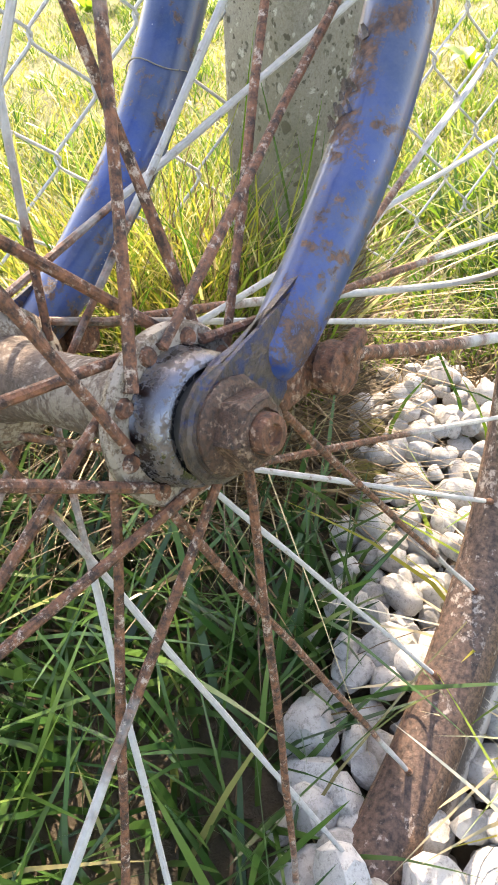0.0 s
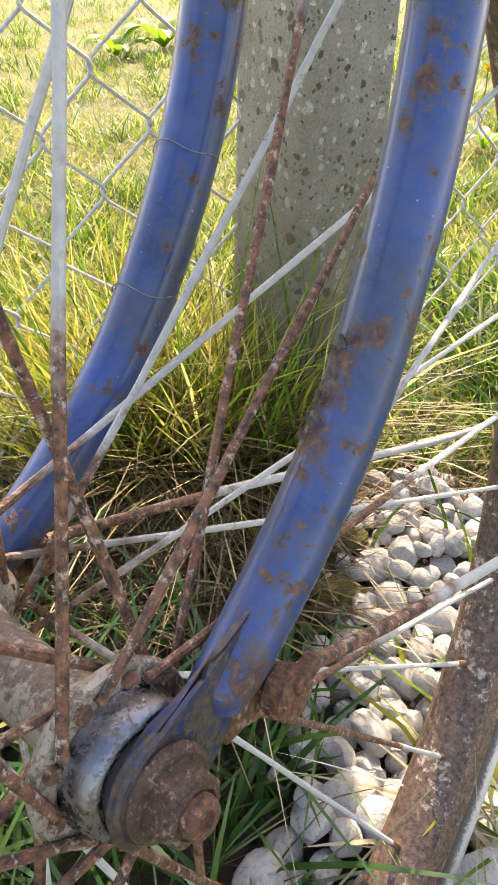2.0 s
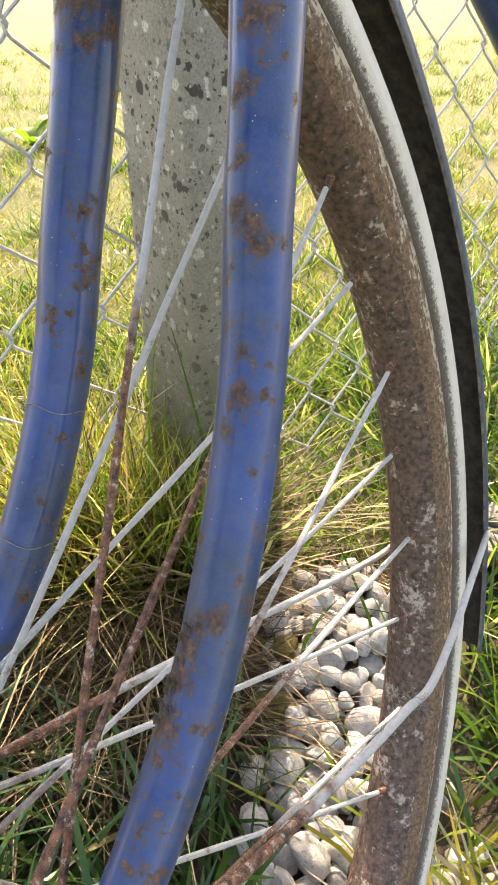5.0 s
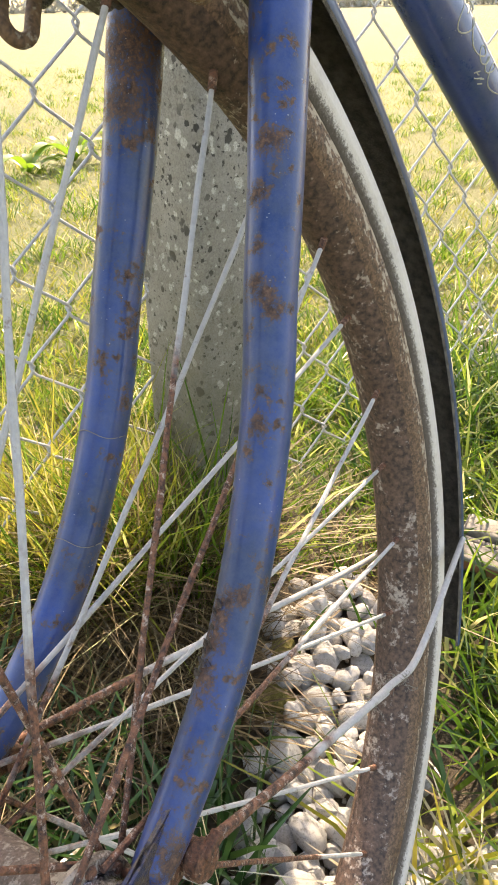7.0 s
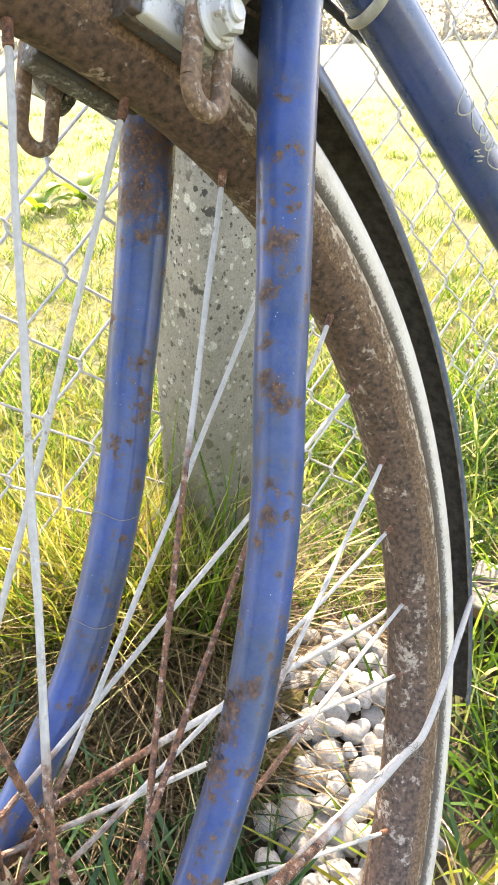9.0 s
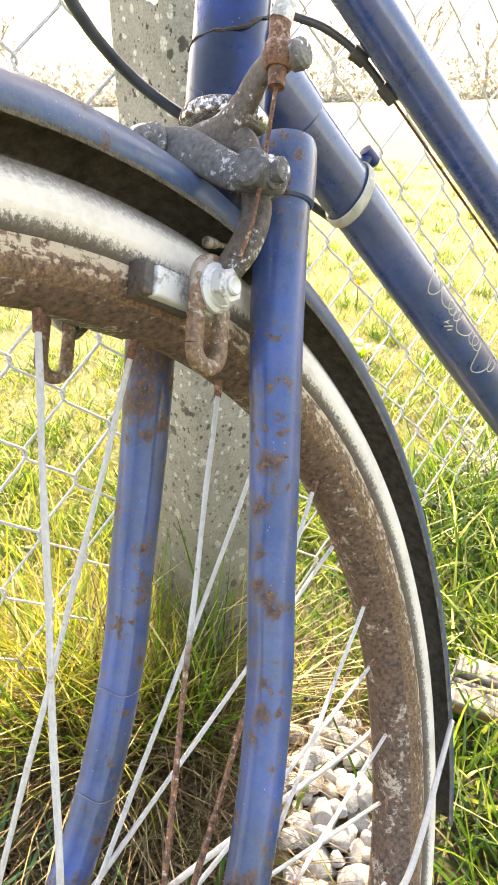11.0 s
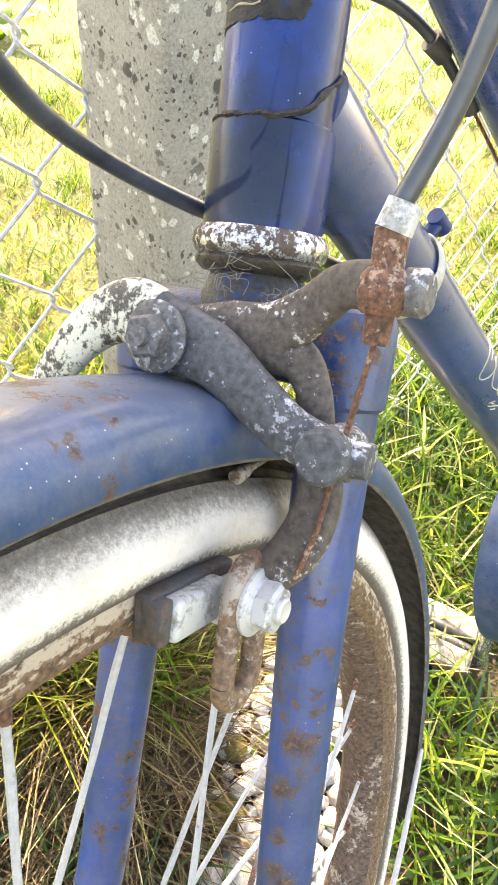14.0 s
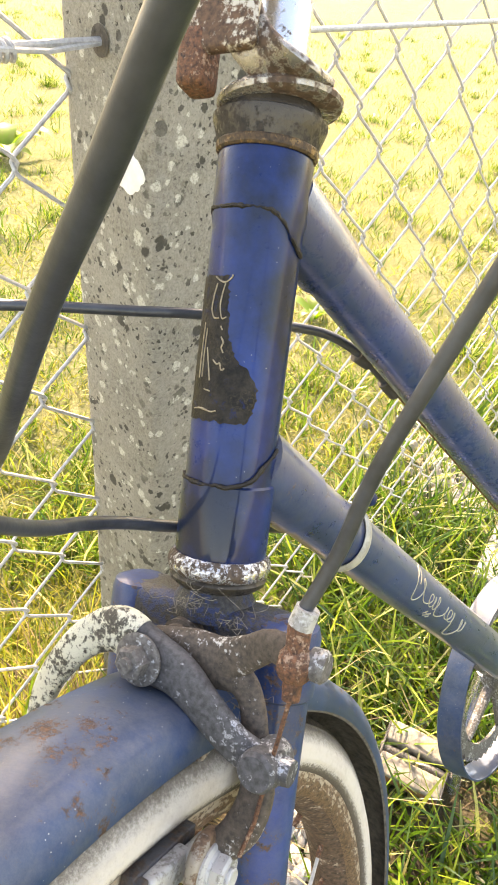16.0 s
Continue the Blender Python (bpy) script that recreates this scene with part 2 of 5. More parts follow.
M_CROWN = rusty("grimy dark enamel", (0.008, 0.024, 0.090), (0.008, 0.008, 0.011), (0.045, 0.042, 0.043), 0.53, 0.7, 0.33, 0.55)


def spoke_material():
    """Rust from the hub outwards, white zinc bloom beyond; each wire's own colour tells how far its rust reaches."""
    m = Mat("spoke, rust to zinc")
    away = m.node("ShaderNodeVectorMath", Vector=m.co)
    away.operation = "LENGTH"
    reach = m.node("ShaderNodeSeparateColor", Color=m.node("ShaderNodeObjectInfo").outputs["Color"]).outputs[0]
    edge = m.maths("ADD", m.maths("SUBTRACT", away.outputs["Value"], reach), m.maths("MULTIPLY", m.maths("SUBTRACT", m.noise(70, 4, 0.6), 0.5), 0.10))
    zinc = m.ramp(m.maths("MULTIPLY", edge, 30.0), (0.0, 0.0), (0.9, 1.0))
    rust = m.mix(m.ramp(m.noise(380, 5, 0.7), (0.38, 0.0), (0.64, 1.0)), (0.026, 0.013, 0.010), (0.225, 0.092, 0.048))
    rust = m.mix(m.ramp(m.noise(330, 6, 0.8), (0.55, 0.0), (0.63, 1.0)), rust, (0.38, 0.30, 0.25))
    white = m.mix(m.noise(400, 4), (0.27, 0.265, 0.265), (0.49, 0.48, 0.47))
    white = m.mix(m.ramp(m.noise(160, 5, 0.7), (0.60, 0.0), (0.68, 0.8)), white, (0.16, 0.10, 0.07))
    return m.done(m.mix(zinc, rust, white), 0.7, m.noise(1200, 4, 0.7), 0.0007, 0.8)


def rim_wall_material():
    """Chrome brake track worn to cream and rust, streaked round the wheel."""
    m = Mat("rust-streaked brake track", 0.55)
    xyz = m.node("ShaderNodeSeparateXYZ", Vector=m.co)
    y, z = xyz.outputs["Y"], xyz.outputs["Z"]
    r = m.maths("SQRT", m.maths("ADD", m.maths("POWER", y, 2.0), m.maths("POWER", z, 2.0)))
    turn = m.maths("MULTIPLY", m.maths("ARCTAN2", z, y), 0.075)
    way = m.node("ShaderNodeCombineXYZ", X=turn, Y=r, Z=m.maths("MULTIPLY", xyz.outputs["X"], 0.5)).outputs[0]
    streak = m.maths("ADD", m.maths("MULTIPLY", m.noise(420, 4, 0.6, way), 0.5), m.maths("MULTIPLY", m.noise(330, 5, 0.75), 0.5))
    low = m.maths("MULTIPLY", m.maths("SUBTRACT", 0.3105, r), 11.0)
    streak = m.maths("ADD", streak, low)
    # the lower wheel stood in wet grass and rusted more
    streak = m.maths("ADD", streak, m.maths("MULTIPLY", m.maths("SUBTRACT", 0.17, z), 0.10))
    color = m.mix(m.noise(60, 4), (0.47, 0.38, 0.29), (0.33, 0.27, 0.22))
    color = m.mix(m.ramp(streak, (0.46, 0.0), (0.505, 1.0)), color, m.mix(m.ramp(m.noise(430, 6, 0.8), (0.40, 0.0), (0.60, 1.0)), (0.045, 0.025, 0.017), (0.20, 0.115, 0.07)))
    return m.done(color, 0.6, m.noise(900, 5, 0.7), 0.0009, 0.7)


M_RIMWALL = rim_wall_material()
M_DROPOUT = rusty("bare dark fork end", (0.006, 0.017, 0.07), (0.014, 0.012, 0.013), (0.095, 0.066, 0.050), 0.545, 0.8, 0.28, 0.55, 0.0, 0.6)
M_SPOKE = spoke_material()


def tyre_material():
    m = Mat("dirty white tyre wall", 0.85)
    dirt = m.maths("ADD", m.maths("MULTIPLY", m.noise(22, 4), 0.6), m.maths("MULTIPLY", m.noise(260, 6, 0.7), 0.4))
    xyz = m.node("ShaderNodeSeparateXYZ", Vector=m.co)
    r = m.maths("SQRT", m.maths("ADD", m.maths("POWER", xyz.outputs["Y"], 2.0), m.maths("POWER", xyz.outputs["Z"], 2.0)))
    r = m.maths("ADD", r, m.maths("MULTIPLY", m.maths("SUBTRACT", m.noise(520, 8, 0.9), 0.5), 0.018))
    c = m.mix(m.ramp(dirt, (0.46, 0.0), (0.70, 0.75)), (0.55, 0.505, 0.46), (0.33, 0.28, 0.235))
    # road dirt by the tread and rim, with the rim groove's shade painted in
    grime = m.ramp(m.maths("MULTIPLY", m.maths("SUBTRACT", r, 0.300), 25.0), (0.37, 0.97), (0.43, 0.85), (0.48, 0.0), (0.72, 0.0), (0.82, 0.65), (0.93, 0.92))
    c = m.mix(grime, c, (0.058, 0.044, 0.034))
    return m.done(c, 0.85, m.noise(700, 5), 0.0008, 0.5)


M_TYRE = tyre_material()


def plain(name, a, b, rough=0.6, scale=120, metal=0.0, height=0.0006, strength=0.5, spec=None):
    m = Mat(name, rough, metal)
    if spec is not None:
        m.b.inputs["Specular IOR Level"].default_value = spec
    c = m.mix(m.ramp(m.noise(scale, 5, 0.65), (0.35, 0.0), (0.65, 1.0)), a, b)
    return m.done(c, rough, m.noise(scale * 5, 4), height, strength)


M_TREAD = plain("dirt-brown tread", (0.035, 0.028, 0.022), (0.11, 0.085, 0.063), 0.85, 140)
M_RUBBER = plain("black rubber", (0.018, 0.017, 0.017), (0.05, 0.047, 0.045), 0.7)
M_CABLE = plain("black cable casing", (0.016, 0.020, 0.029), (0.046, 0.052, 0.064), 0.34, 60, height=0.0003, spec=0.55)
M_GRIME = plain("caked road dirt", (0.056, 0.048, 0.042), (0.14, 0.12, 0.102), 0.95, 160, height=0.002, strength=0.8)
M_PAD = rusty("hardened dark pad", (0.055, 0.056, 0.064), (0.018, 0.016, 0.016), (0.105, 0.066, 0.046), 0.49, 0.5, 0.6, 0.5)
M_GALV = plain("galvanised wire", (0.30, 0.30, 0.32), (0.48, 0.48, 0.49), 0.45, 300)
M_LEAD = rusty("dull grey alloy shoe", (0.45, 0.45, 0.455), (0.16, 0.145, 0.13), (0.31, 0.30, 0.29), 0.46, 0.7, 0.45, 0.45, 0.35, 0.5)


def decal_material():
    """Black decal, browned and crazed, with the blue paint showing through."""
    m = Mat("worn dark decal", 0.6)
    m.b.inputs["Specular IOR Level"].default_value = 0.2
    c = m.mix(m.ramp(m.noise(150, 6, 0.75), (0.35, 0.0), (0.68, 1.0)), (0.004, 0.004, 0.005), (0.034, 0.029, 0.024))
    craze = m.maths("ABSOLUTE", m.maths("SUBTRACT", m.noise(260, 5, 0.7), 0.5))
    c = m.mix(m.maths("MULTIPLY", m.ramp(craze, (0.006, 1.0), (0.02, 0.0)), m.ramp(m.noise(70, 3), (0.48, 0.0), (0.62, 0.45))), c, (0.10, 0.08, 0.05))
    c = m.mix(m.ramp(m.noise(130, 7, 0.8), (0.58, 0.0), (0.64, 0.6)), c, (0.0035, 0.014, 0.075))
    return m.done(c, 0.55, m.noise(420, 5, 0.7), 0.0009, 0.6)


M_DECAL = decal_material()
M_GILT = plain("cracked gilt lettering", (0.17, 0.135, 0.09), (0.30, 0.25, 0.17), 0.6, 500)
M_CREAM = plain("pale outline transfer", (0.30, 0.28, 0.21), (0.42, 0.39, 0.30), 0.5, 300)
M_STRAP = plain("yellowed plastic strap", (0.26, 0.25, 0.22), (0.42, 0.40, 0.34), 0.5, 160)
M_PEDAL = plain("weathered pale pedal rubber", (0.13, 0.115, 0.098), (0.27, 0.245, 0.21), 0.8, 110)
M_WEB = plain("cobweb and straw fluff", (0.12, 0.11, 0.09), (0.22, 0.20, 0.17), 0.9, 200)


def concrete_material():
    m = Mat("weathered concrete", 0.9)
    base = m.mix(m.ramp(m.noise(24, 6, 0.7), (0.3, 0.0), (0.7, 1.0)), (0.305, 0.28, 0.242), (0.18, 0.168, 0.14))
    base = m.mix(m.ramp(m.noise(420, 5, 0.8), (0.40, 0.0), (0.62, 0.5)), base, (0.45, 0.425, 0.38))
    base = m.mix(m.ramp(m.noise(700, 3, 0.8), (0.54, 0.0), (0.66, 0.6)), base, (0.12, 0.11, 0.095))
    wob = m.node("ShaderNodeTexNoise", Vector=m.co, Scale=170.0, Detail=4.0, Roughness=0.7).outputs["Color"]
    warp = m.node("ShaderNodeVectorMath")
    warp.operation = "MULTIPLY_ADD"
    m.put(warp.inputs[0], wob)
    warp.inputs[1].default_value = (0.007, 0.007, 0.007)
    m.put(warp.inputs[2], m.co)

    def dots(scale, size, keep, shift):
        """Blots of uneven size, one in each chosen cell."""
        moved = m.node("ShaderNodeMapping", Vector=warp.outputs[0], Location=(shift, shift * 0.7, shift * 0.4)).outputs[0]
        v = m.node("ShaderNodeTexVoronoi", Vector=moved, Scale=scale)
        pick = m.node("ShaderNodeSeparateColor", Color=v.outputs["Color"]).outputs[0]
        wide = m.maths("MULTIPLY", m.maths("MAXIMUM", m.maths("SUBTRACT", pick, keep), 0.0), size / (1 - keep))
        return m.ramp(m.maths("SUBTRACT", wide, v.outputs["Distance"]), (0.0, 0.0), (0.07, 1.0))

    where = m.ramp(m.noise(17, 3), (0.36, 0.3), (0.52, 1.0))
    black = m.maths("MAXIMUM", dots(78, 0.46, 0.62, 0.0), m.maths("MAXIMUM", dots(140, 0.48, 0.55, 2.3), dots(280, 0.5, 0.55, 5.1)))
    base = m.mix(m.maths("MULTIPLY", m.maths("MULTIPLY", black, where), 0.9), base, (0.045, 0.042, 0.036))
    lichen = m.maths("MAXIMUM", dots(80, 0.5, 0.62, 7.7), dots(150, 0.5, 0.58, 9.2))
    lichen = m.maths("MULTIPLY", lichen, m.ramp(m.noise(500, 4, 0.8), (0.40, 0.2), (0.55, 0.9)))
    base = m.mix(lichen, base, (0.62, 0.60, 0.54))
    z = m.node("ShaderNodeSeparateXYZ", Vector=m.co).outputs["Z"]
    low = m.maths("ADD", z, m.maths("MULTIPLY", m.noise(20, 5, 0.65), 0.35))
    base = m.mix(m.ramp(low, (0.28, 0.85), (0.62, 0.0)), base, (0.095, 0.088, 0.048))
    relief = m.maths("ADD", m.maths("MULTIPLY", black, -0.5), m.maths("MULTIPLY", m.noise(300, 6, 0.75), 0.8))
    return m.done(base, 0.92, relief, 0.003, 0.7)


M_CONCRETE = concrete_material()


def stone_material():
    m = Mat("limestone chippings", 0.85)
    m.co = m.node("ShaderNodeNewGeometry").outputs["Position"]
    tint = m.node("ShaderNodeObjectInfo").outputs["Random"]
    c = m.mix(tint, (0.53, 0.51, 0.485), (0.25, 0.245, 0.24))
    c = m.mix(m.ramp(m.noise(90, 5, 0.7), (0.45, 0.0), (0.75, 1.0)), c, (0.46, 0.445, 0.42))
    c = m.mix(m.ramp(m.noise(260, 6, 0.8), (0.50, 0.0), (0.64, 0.75)), c, (0.15, 0.14, 0.125))
    c = m.mix(m.ramp(m.noise(35, 3), (0.64, 0.0), (0.76, 0.7)), c, (0.30, 0.25, 0.18))
    return m.done(c, 0.85, m.noise(420, 6, 0.75), 0.0016, 0.7)


M_STONE = stone_material()


def ground_material():
    m = Mat("meadow turf and soil", 0.95)
    turf = m.mix(m.ramp(m.noise(3.0, 6, 0.7), (0.35, 0.0), (0.65, 1.0)), (0.075, 0.095, 0.022), (0.14, 0.143, 0.050))
    turf = m.mix(m.ramp(m.noise(60, 5, 0.8), (0.45, 0.0), (0.65, 1.0)), turf, (0.21, 0.20, 0.11))
    turf = m.mix(m.ramp(m.noise(0.25, 4, 0.6), (0.4, 0.0), (0.65, 1.0)), turf, (0.165, 0.152, 0.055))
    soil = m.mix(m.noise(120, 6, 0.7), (0.035, 0.026, 0.018), (0.11, 0.085, 0.055))
    # bare soil round the bicycle's wheel and along the gravel, turf beyond
    away = m.node("ShaderNodeVectorMath")
    away.operation = "DISTANCE"
    m.put(away.inputs[0], m.co)
    away.inputs[1].default_value = (0.10, 0.10, 0.0)
    line = m.maths("ADD", away.outputs["Value"], m.maths("MULTIPLY", m.noise(9, 4), 0.4))
    c = m.mix(m.ramp(line, (0.62, 0.0), (0.85, 1.0)), soil, turf)
    return m.done(c, 0.95, m.noise(90, 6, 0.8), 0.02, 0.7)


M_GROUND = ground_material()


def leafy(name, stops, through=0.5, rough=0.55, dry=0.45):
    """Grass: each blade has its own tint; light comes through it."""
    m = Mat(name, rough)
    tint = m.node("ShaderNodeNewGeometry").outputs["Random Per Island"]
    c = m.ramp(tint, *stops)
    c = m.mix(m.ramp(m.noise(40, 3), (0.4, 0.0), (0.7, dry)), c, (0.20, 0.17, 0.06))
    m.done(c, rough)
    t = m.node("ShaderNodeBsdfTranslucent", Color=c)
    mixer = m.node("ShaderNodeMixShader", Fac=through)
    m.t.links.new(m.b.outputs[0], mixer.inputs[1])
    m.t.links.new(t.outputs[0], mixer.inputs[2])
    m.t.links.new(mixer.outputs[0], m.t.nodes["Material Output"].inputs["Surface"])
    return m.m


# green darkened to paint in the shade by the post and under the verge
M_GRASS_SHADE = leafy("green grass", ((0.0, (0.012, 0.045, 0.012)), (0.5, (0.030, 0.085, 0.018)), (0.96, (0.070, 0.14, 0.028)), (1.0, (0.22, 0.18, 0.08))), 0.30, 0.30, 0.08)
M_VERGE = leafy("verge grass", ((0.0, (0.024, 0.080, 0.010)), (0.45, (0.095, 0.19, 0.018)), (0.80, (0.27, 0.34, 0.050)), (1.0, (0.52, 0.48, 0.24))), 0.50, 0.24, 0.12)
# brighter, yellower copy with sunlight put into its tone
M_LAWN_LIT = leafy("sunlit meadow grass", ((0.0, (0.070, 0.135, 0.012)), (0.5, (0.23, 0.25, 0.022)), (0.85, (0.40, 0.35, 0.06)), (1.0, (0.58, 0.50, 0.25))), 0.52, 0.4, 0.3)
M_STRAW = leafy("dry straw", ((0.0, (0.038, 0.024, 0.012)), (0.55, (0.125, 0.079, 0.036)), (0.86, (0.27, 0.185, 0.088)), (0.95, (0.42, 0.34, 0.20)), (1.0, (0.13, 0.16, 0.035))), 0.30, 0.6, 0.1)
M_BLEACHED = leafy("bleached straw", ((0.0, (0.30, 0.25, 0.15)), (0.6, (0.55, 0.49, 0.34)), (0.9, (0.68, 0.63, 0.48)), (1.0, (0.22, 0.26, 0.05))), 0.35, 0.45, 0.1)
M_DOCK = leafy("broad weed leaves", ((0.0, (0.11, 0.24, 0.012)), (1.0, (0.19, 0.32, 0.018))), 0.60, 0.4)
# Haze of the distance is painted into these pale greys.
M_HEDGE = leafy("far hedge, haze in its grey", ((0.0, (0.36, 0.36, 0.35)), (0.6, (0.44, 0.43, 0.41)), (1.0, (0.40, 0.40, 0.36))), 0.2, 0.9)
M_TWIG = plain("bare far trees, haze in their grey", (0.24, 0.22, 0.20), (0.33, 0.31, 0.28), 0.9, 4)
M_BRICK = plain("terracotta shard", (0.20, 0.085, 0.05), (0.30, 0.14, 0.08), 0.85, 60)


# ---- mesh helpers ----
def finish(bm, name, mats, parent=None, sharp=38.0):
    bmesh.ops.recalc_face_normals(bm, faces=bm.faces)
    limit = radians(sharp)
    for f in bm.faces:
        f.smooth = True
    for e in bm.edges:
        if len(e.link_faces) == 2 and e.calc_face_angle(0.0) > limit:
            e.smooth = False
    me = bpy.data.meshes.new(name)
    bm.to_mesh(me)
    bm.free()
    for m in mats if isinstance(mats, (list, tuple)) else [mats]:
        me.materials.append(m)
    ob = new(name, me)
    ob.parent = parent
    return ob


def part(name, bm, mats, parent, label="", sharp=38.0):
    ob = finish(bm, name, mats, parent, sharp)
    if label:
        ob["label"] = label
    return ob


def frames_along(pts):
    """Tangent and two cross directions at each point of a line, carried along without twist."""
    pts = [Vector(p) for p in pts]
    tans = []
    for i in range(len(pts)):
        tans.append((pts[min(i + 1, len(pts) - 1)] - pts[max(i - 1, 0)]).normalized())
    side = tans[0].orthogonal().normalized()
    out = []
    for p, t in zip(pts, tans):
        side = (side - t * side.dot(t)).normalized()
        out.append((p, t, side, t.cross(side)))
    return out


def tube(bm, pts, radius, n=14, cap=True, side=None, flat=1.0, mat=0, square=1.0):
    """A round or oval rod along pts; radius a number or one for each point. side: direction in which it is flat times as wide. square: below 1 the section nears a rounded bar."""
    def bent(v):
        return math.copysign(abs(v) ** square, v)

    rings = []
    fr = frames_along(pts)
    for i, (p, t, a, b) in enumerate(fr):
        r = radius[i] if isinstance(radius, (list, tuple)) else radius
        if side is not None:
            a = Vector(side)
            a = (a - t * a.dot(t)).normalized()
            b = t.cross(a)
        rings.append([bm.verts.new(p + r * (flat * bent(math.cos(2 * math.pi * k / n)) * a + bent(math.sin(2 * math.pi * k / n)) * b)) for k in range(n)])
    for u, v in zip(rings, rings[1:]):
        for k in range(n):
            bm.faces.new((u[k], u[(k + 1) % n], v[(k + 1) % n], v[k])).material_index = mat
    if cap:
        bm.faces.new(list(reversed(rings[0]))).material_index = mat
        bm.faces.new(rings[-1]).material_index = mat
    return rings


def lathe(bm, origin, axis, profile, n=32, mat=0):
    """Turn (distance along axis, radius) pairs about an axis."""
    origin, axis = Vector(origin), Vector(axis).normalized()
    a = axis.orthogonal().normalized()
    b = axis.cross(a)
    rings = []
    for h, r in profile:
        if r <= 1e-6:
            rings.append([bm.verts.new(origin + axis * h)])
        else:
            rings.append([bm.verts.new(origin + axis * h + r * (math.cos(2 * math.pi * k / n) * a + math.sin(2 * math.pi * k / n) * b)) for k in range(n)])
    for u, v in zip(rings, rings[1:]):
        for k in range(n):
            j = (k + 1) % n
            if len(u) == 1 and len(v) > 1:
                f = bm.faces.new((u[0], v[j], v[k]))
            elif len(v) == 1 and len(u) > 1:
                f = bm.faces.new((u[k], u[j], v[0]))
            else:
                f = bm.faces.new((u[k], u[j], v[j], v[k]))
            f.material_index = mat
    for ring, flip in ((rings[0], True), (rings[-1], False)):
        if len(ring) > 1:
            bm.faces.new(list(reversed(ring)) if flip else ring).material_index = mat


def hexagon(bm, origin, axis, across, height, mat=0, turn=0.0):
    """A hexagonal nut or bolt head with a chamfered top."""
    origin, axis = Vector(origin), Vector(axis).normalized()
    a = axis.orthogonal().normalized()
    b = axis.cross(a)
    R = across / math.sqrt(3)
    rings = []
    for h, r in ((0, R), (height * 0.8, R), (height, R * 0.84)):
        rings.append([bm.verts.new(origin + axis * h + r * (math.cos(turn + math.pi * k / 3) * a + math.sin(turn + math.pi * k / 3) * b)) for k in range(6)])
    for u, v in zip(rings, rings[1:]):
        for k in range(6):
            bm.faces.new((u[k], u[(k + 1) % 6], v[(k + 1) % 6], v[k])).material_index = mat
    bm.faces.new(rings[-1]).material_index = mat
    bm.faces.new(list(reversed(rings[0]))).material_index = mat


def block(bm, centre, ax, ay, az, bevel=0.002, mat=0):
    """A box of half-extent vectors ax, ay, az with rounded edges."""
    c, ax, ay, az = Vector(centre), Vector(ax), Vector(ay), Vector(az)
    vs = [bm.verts.new(c + i * ax + j * ay + k * az) for i in (-1, 1) for j in (-1, 1) for k in (-1, 1)]
    quads = ((0, 1, 3, 2), (4, 6, 7, 5), (0, 4, 5, 1), (2, 3, 7, 6), (0, 2, 6, 4), (1, 5, 7, 3))
    fs = [bm.faces.new([vs[i] for i in q]) for q in quads]
    bmesh.ops.recalc_face_normals(bm, faces=fs)
    es = list({e for f in fs for e in f.edges})
    r = bmesh.ops.bevel(bm, geom=es, offset=bevel, segments=3, affect="EDGES", profile=0.5)
    for f in r["faces"]:
        f.material_index = mat
    for f in fs:
        if f.is_valid:
            f.material_index = mat


def ring_section(bm, section, a0, a1, steps, closed, mats=None, wobble=0.0):
    """Sweep an (x, radius) section round the wheel's axle from angle a0 to a1 (degrees, from straight back, upwards)."""
    full = abs(a1 - a0) >= 359.9
    rows = []
    for s in range(steps + (0 if full else 1)):
        a = radians(a0 + (a1 - a0) * s / steps)
        d = wobble * noise.noise(Vector((math.cos(a) * 4, math.sin(a) * 4, 0.3)))
        rows.append([bm.verts.new((x + d * 0.5, (r + d) * math.cos(a), (r + d) * math.sin(a))) for x, r in section])
    m = len(section)
    pairs = list(zip(rows, rows[1:] + rows[:1])) if full else list(zip(rows, rows[1:]))
    for u, v in pairs:
        for k in range(m if closed else m - 1):
            j = (k + 1) % m
            f = bm.faces.new((u[k], u[j], v[j], v[k]))
            if mats:
                f.material_index = mats[k]
    if closed and not full:
        bm.faces.new(rows[0])
        bm.faces.new(list(reversed(rows[-1])))


def smooth_line(pts, n=8):
    """Catmull-Rom through pts."""
    pts = [Vector(p) for p in pts]
    ext = [2 * pts[0] - pts[1]] + pts + [2 * pts[-1] - pts[-2]]
    out = []
    for i in range(1, len(ext) - 2):
        p0, p1, p2, p3 = ext[i - 1 : i + 3]
        for s in range(n):
            t = s / n
            out.append(0.5 * (2 * p1 + (p2 - p0) * t + (2 * p0 - 5 * p1 + 4 * p2 - p3) * t * t + (3 * p1 - p0 - 3 * p2 + p3) * t ** 3))
    return out + [pts[-1]]


def lerp_list(values, n):
    xs = np.linspace(0, len(values) - 1, n)
    return [float(v) for v in np.interp(xs, range(len(values)), values)]


# ---- ground ----
def ground_height(x, y):
    return 0.012 * noise.noise(Vector((x * 3, y * 3, 0))) + 0.004 * noise.noise(Vector((x * 17, y * 17, 4)))


bm = bmesh.new()
edges = sorted({*[-2500.0, -700, -200, -60, -20, -8, -4], *[round(-2 + 0.08 * i, 3) for i in range(51)], *[4.0, 8, 20, 60, 200, 700, 2500]})
grid = [[bm.verts.new((x, y + 0.5, ground_height(x, y + 0.5) if max(abs(x), abs(y)) < 3 else 0.0)) for x in edges] for y in edges]
for r0, r1 in zip(grid, grid[1:]):
    for k in range(len(edges) - 1):
        bm.faces.new((r0[k], r0[k + 1], r1[k + 1], r1[k]))
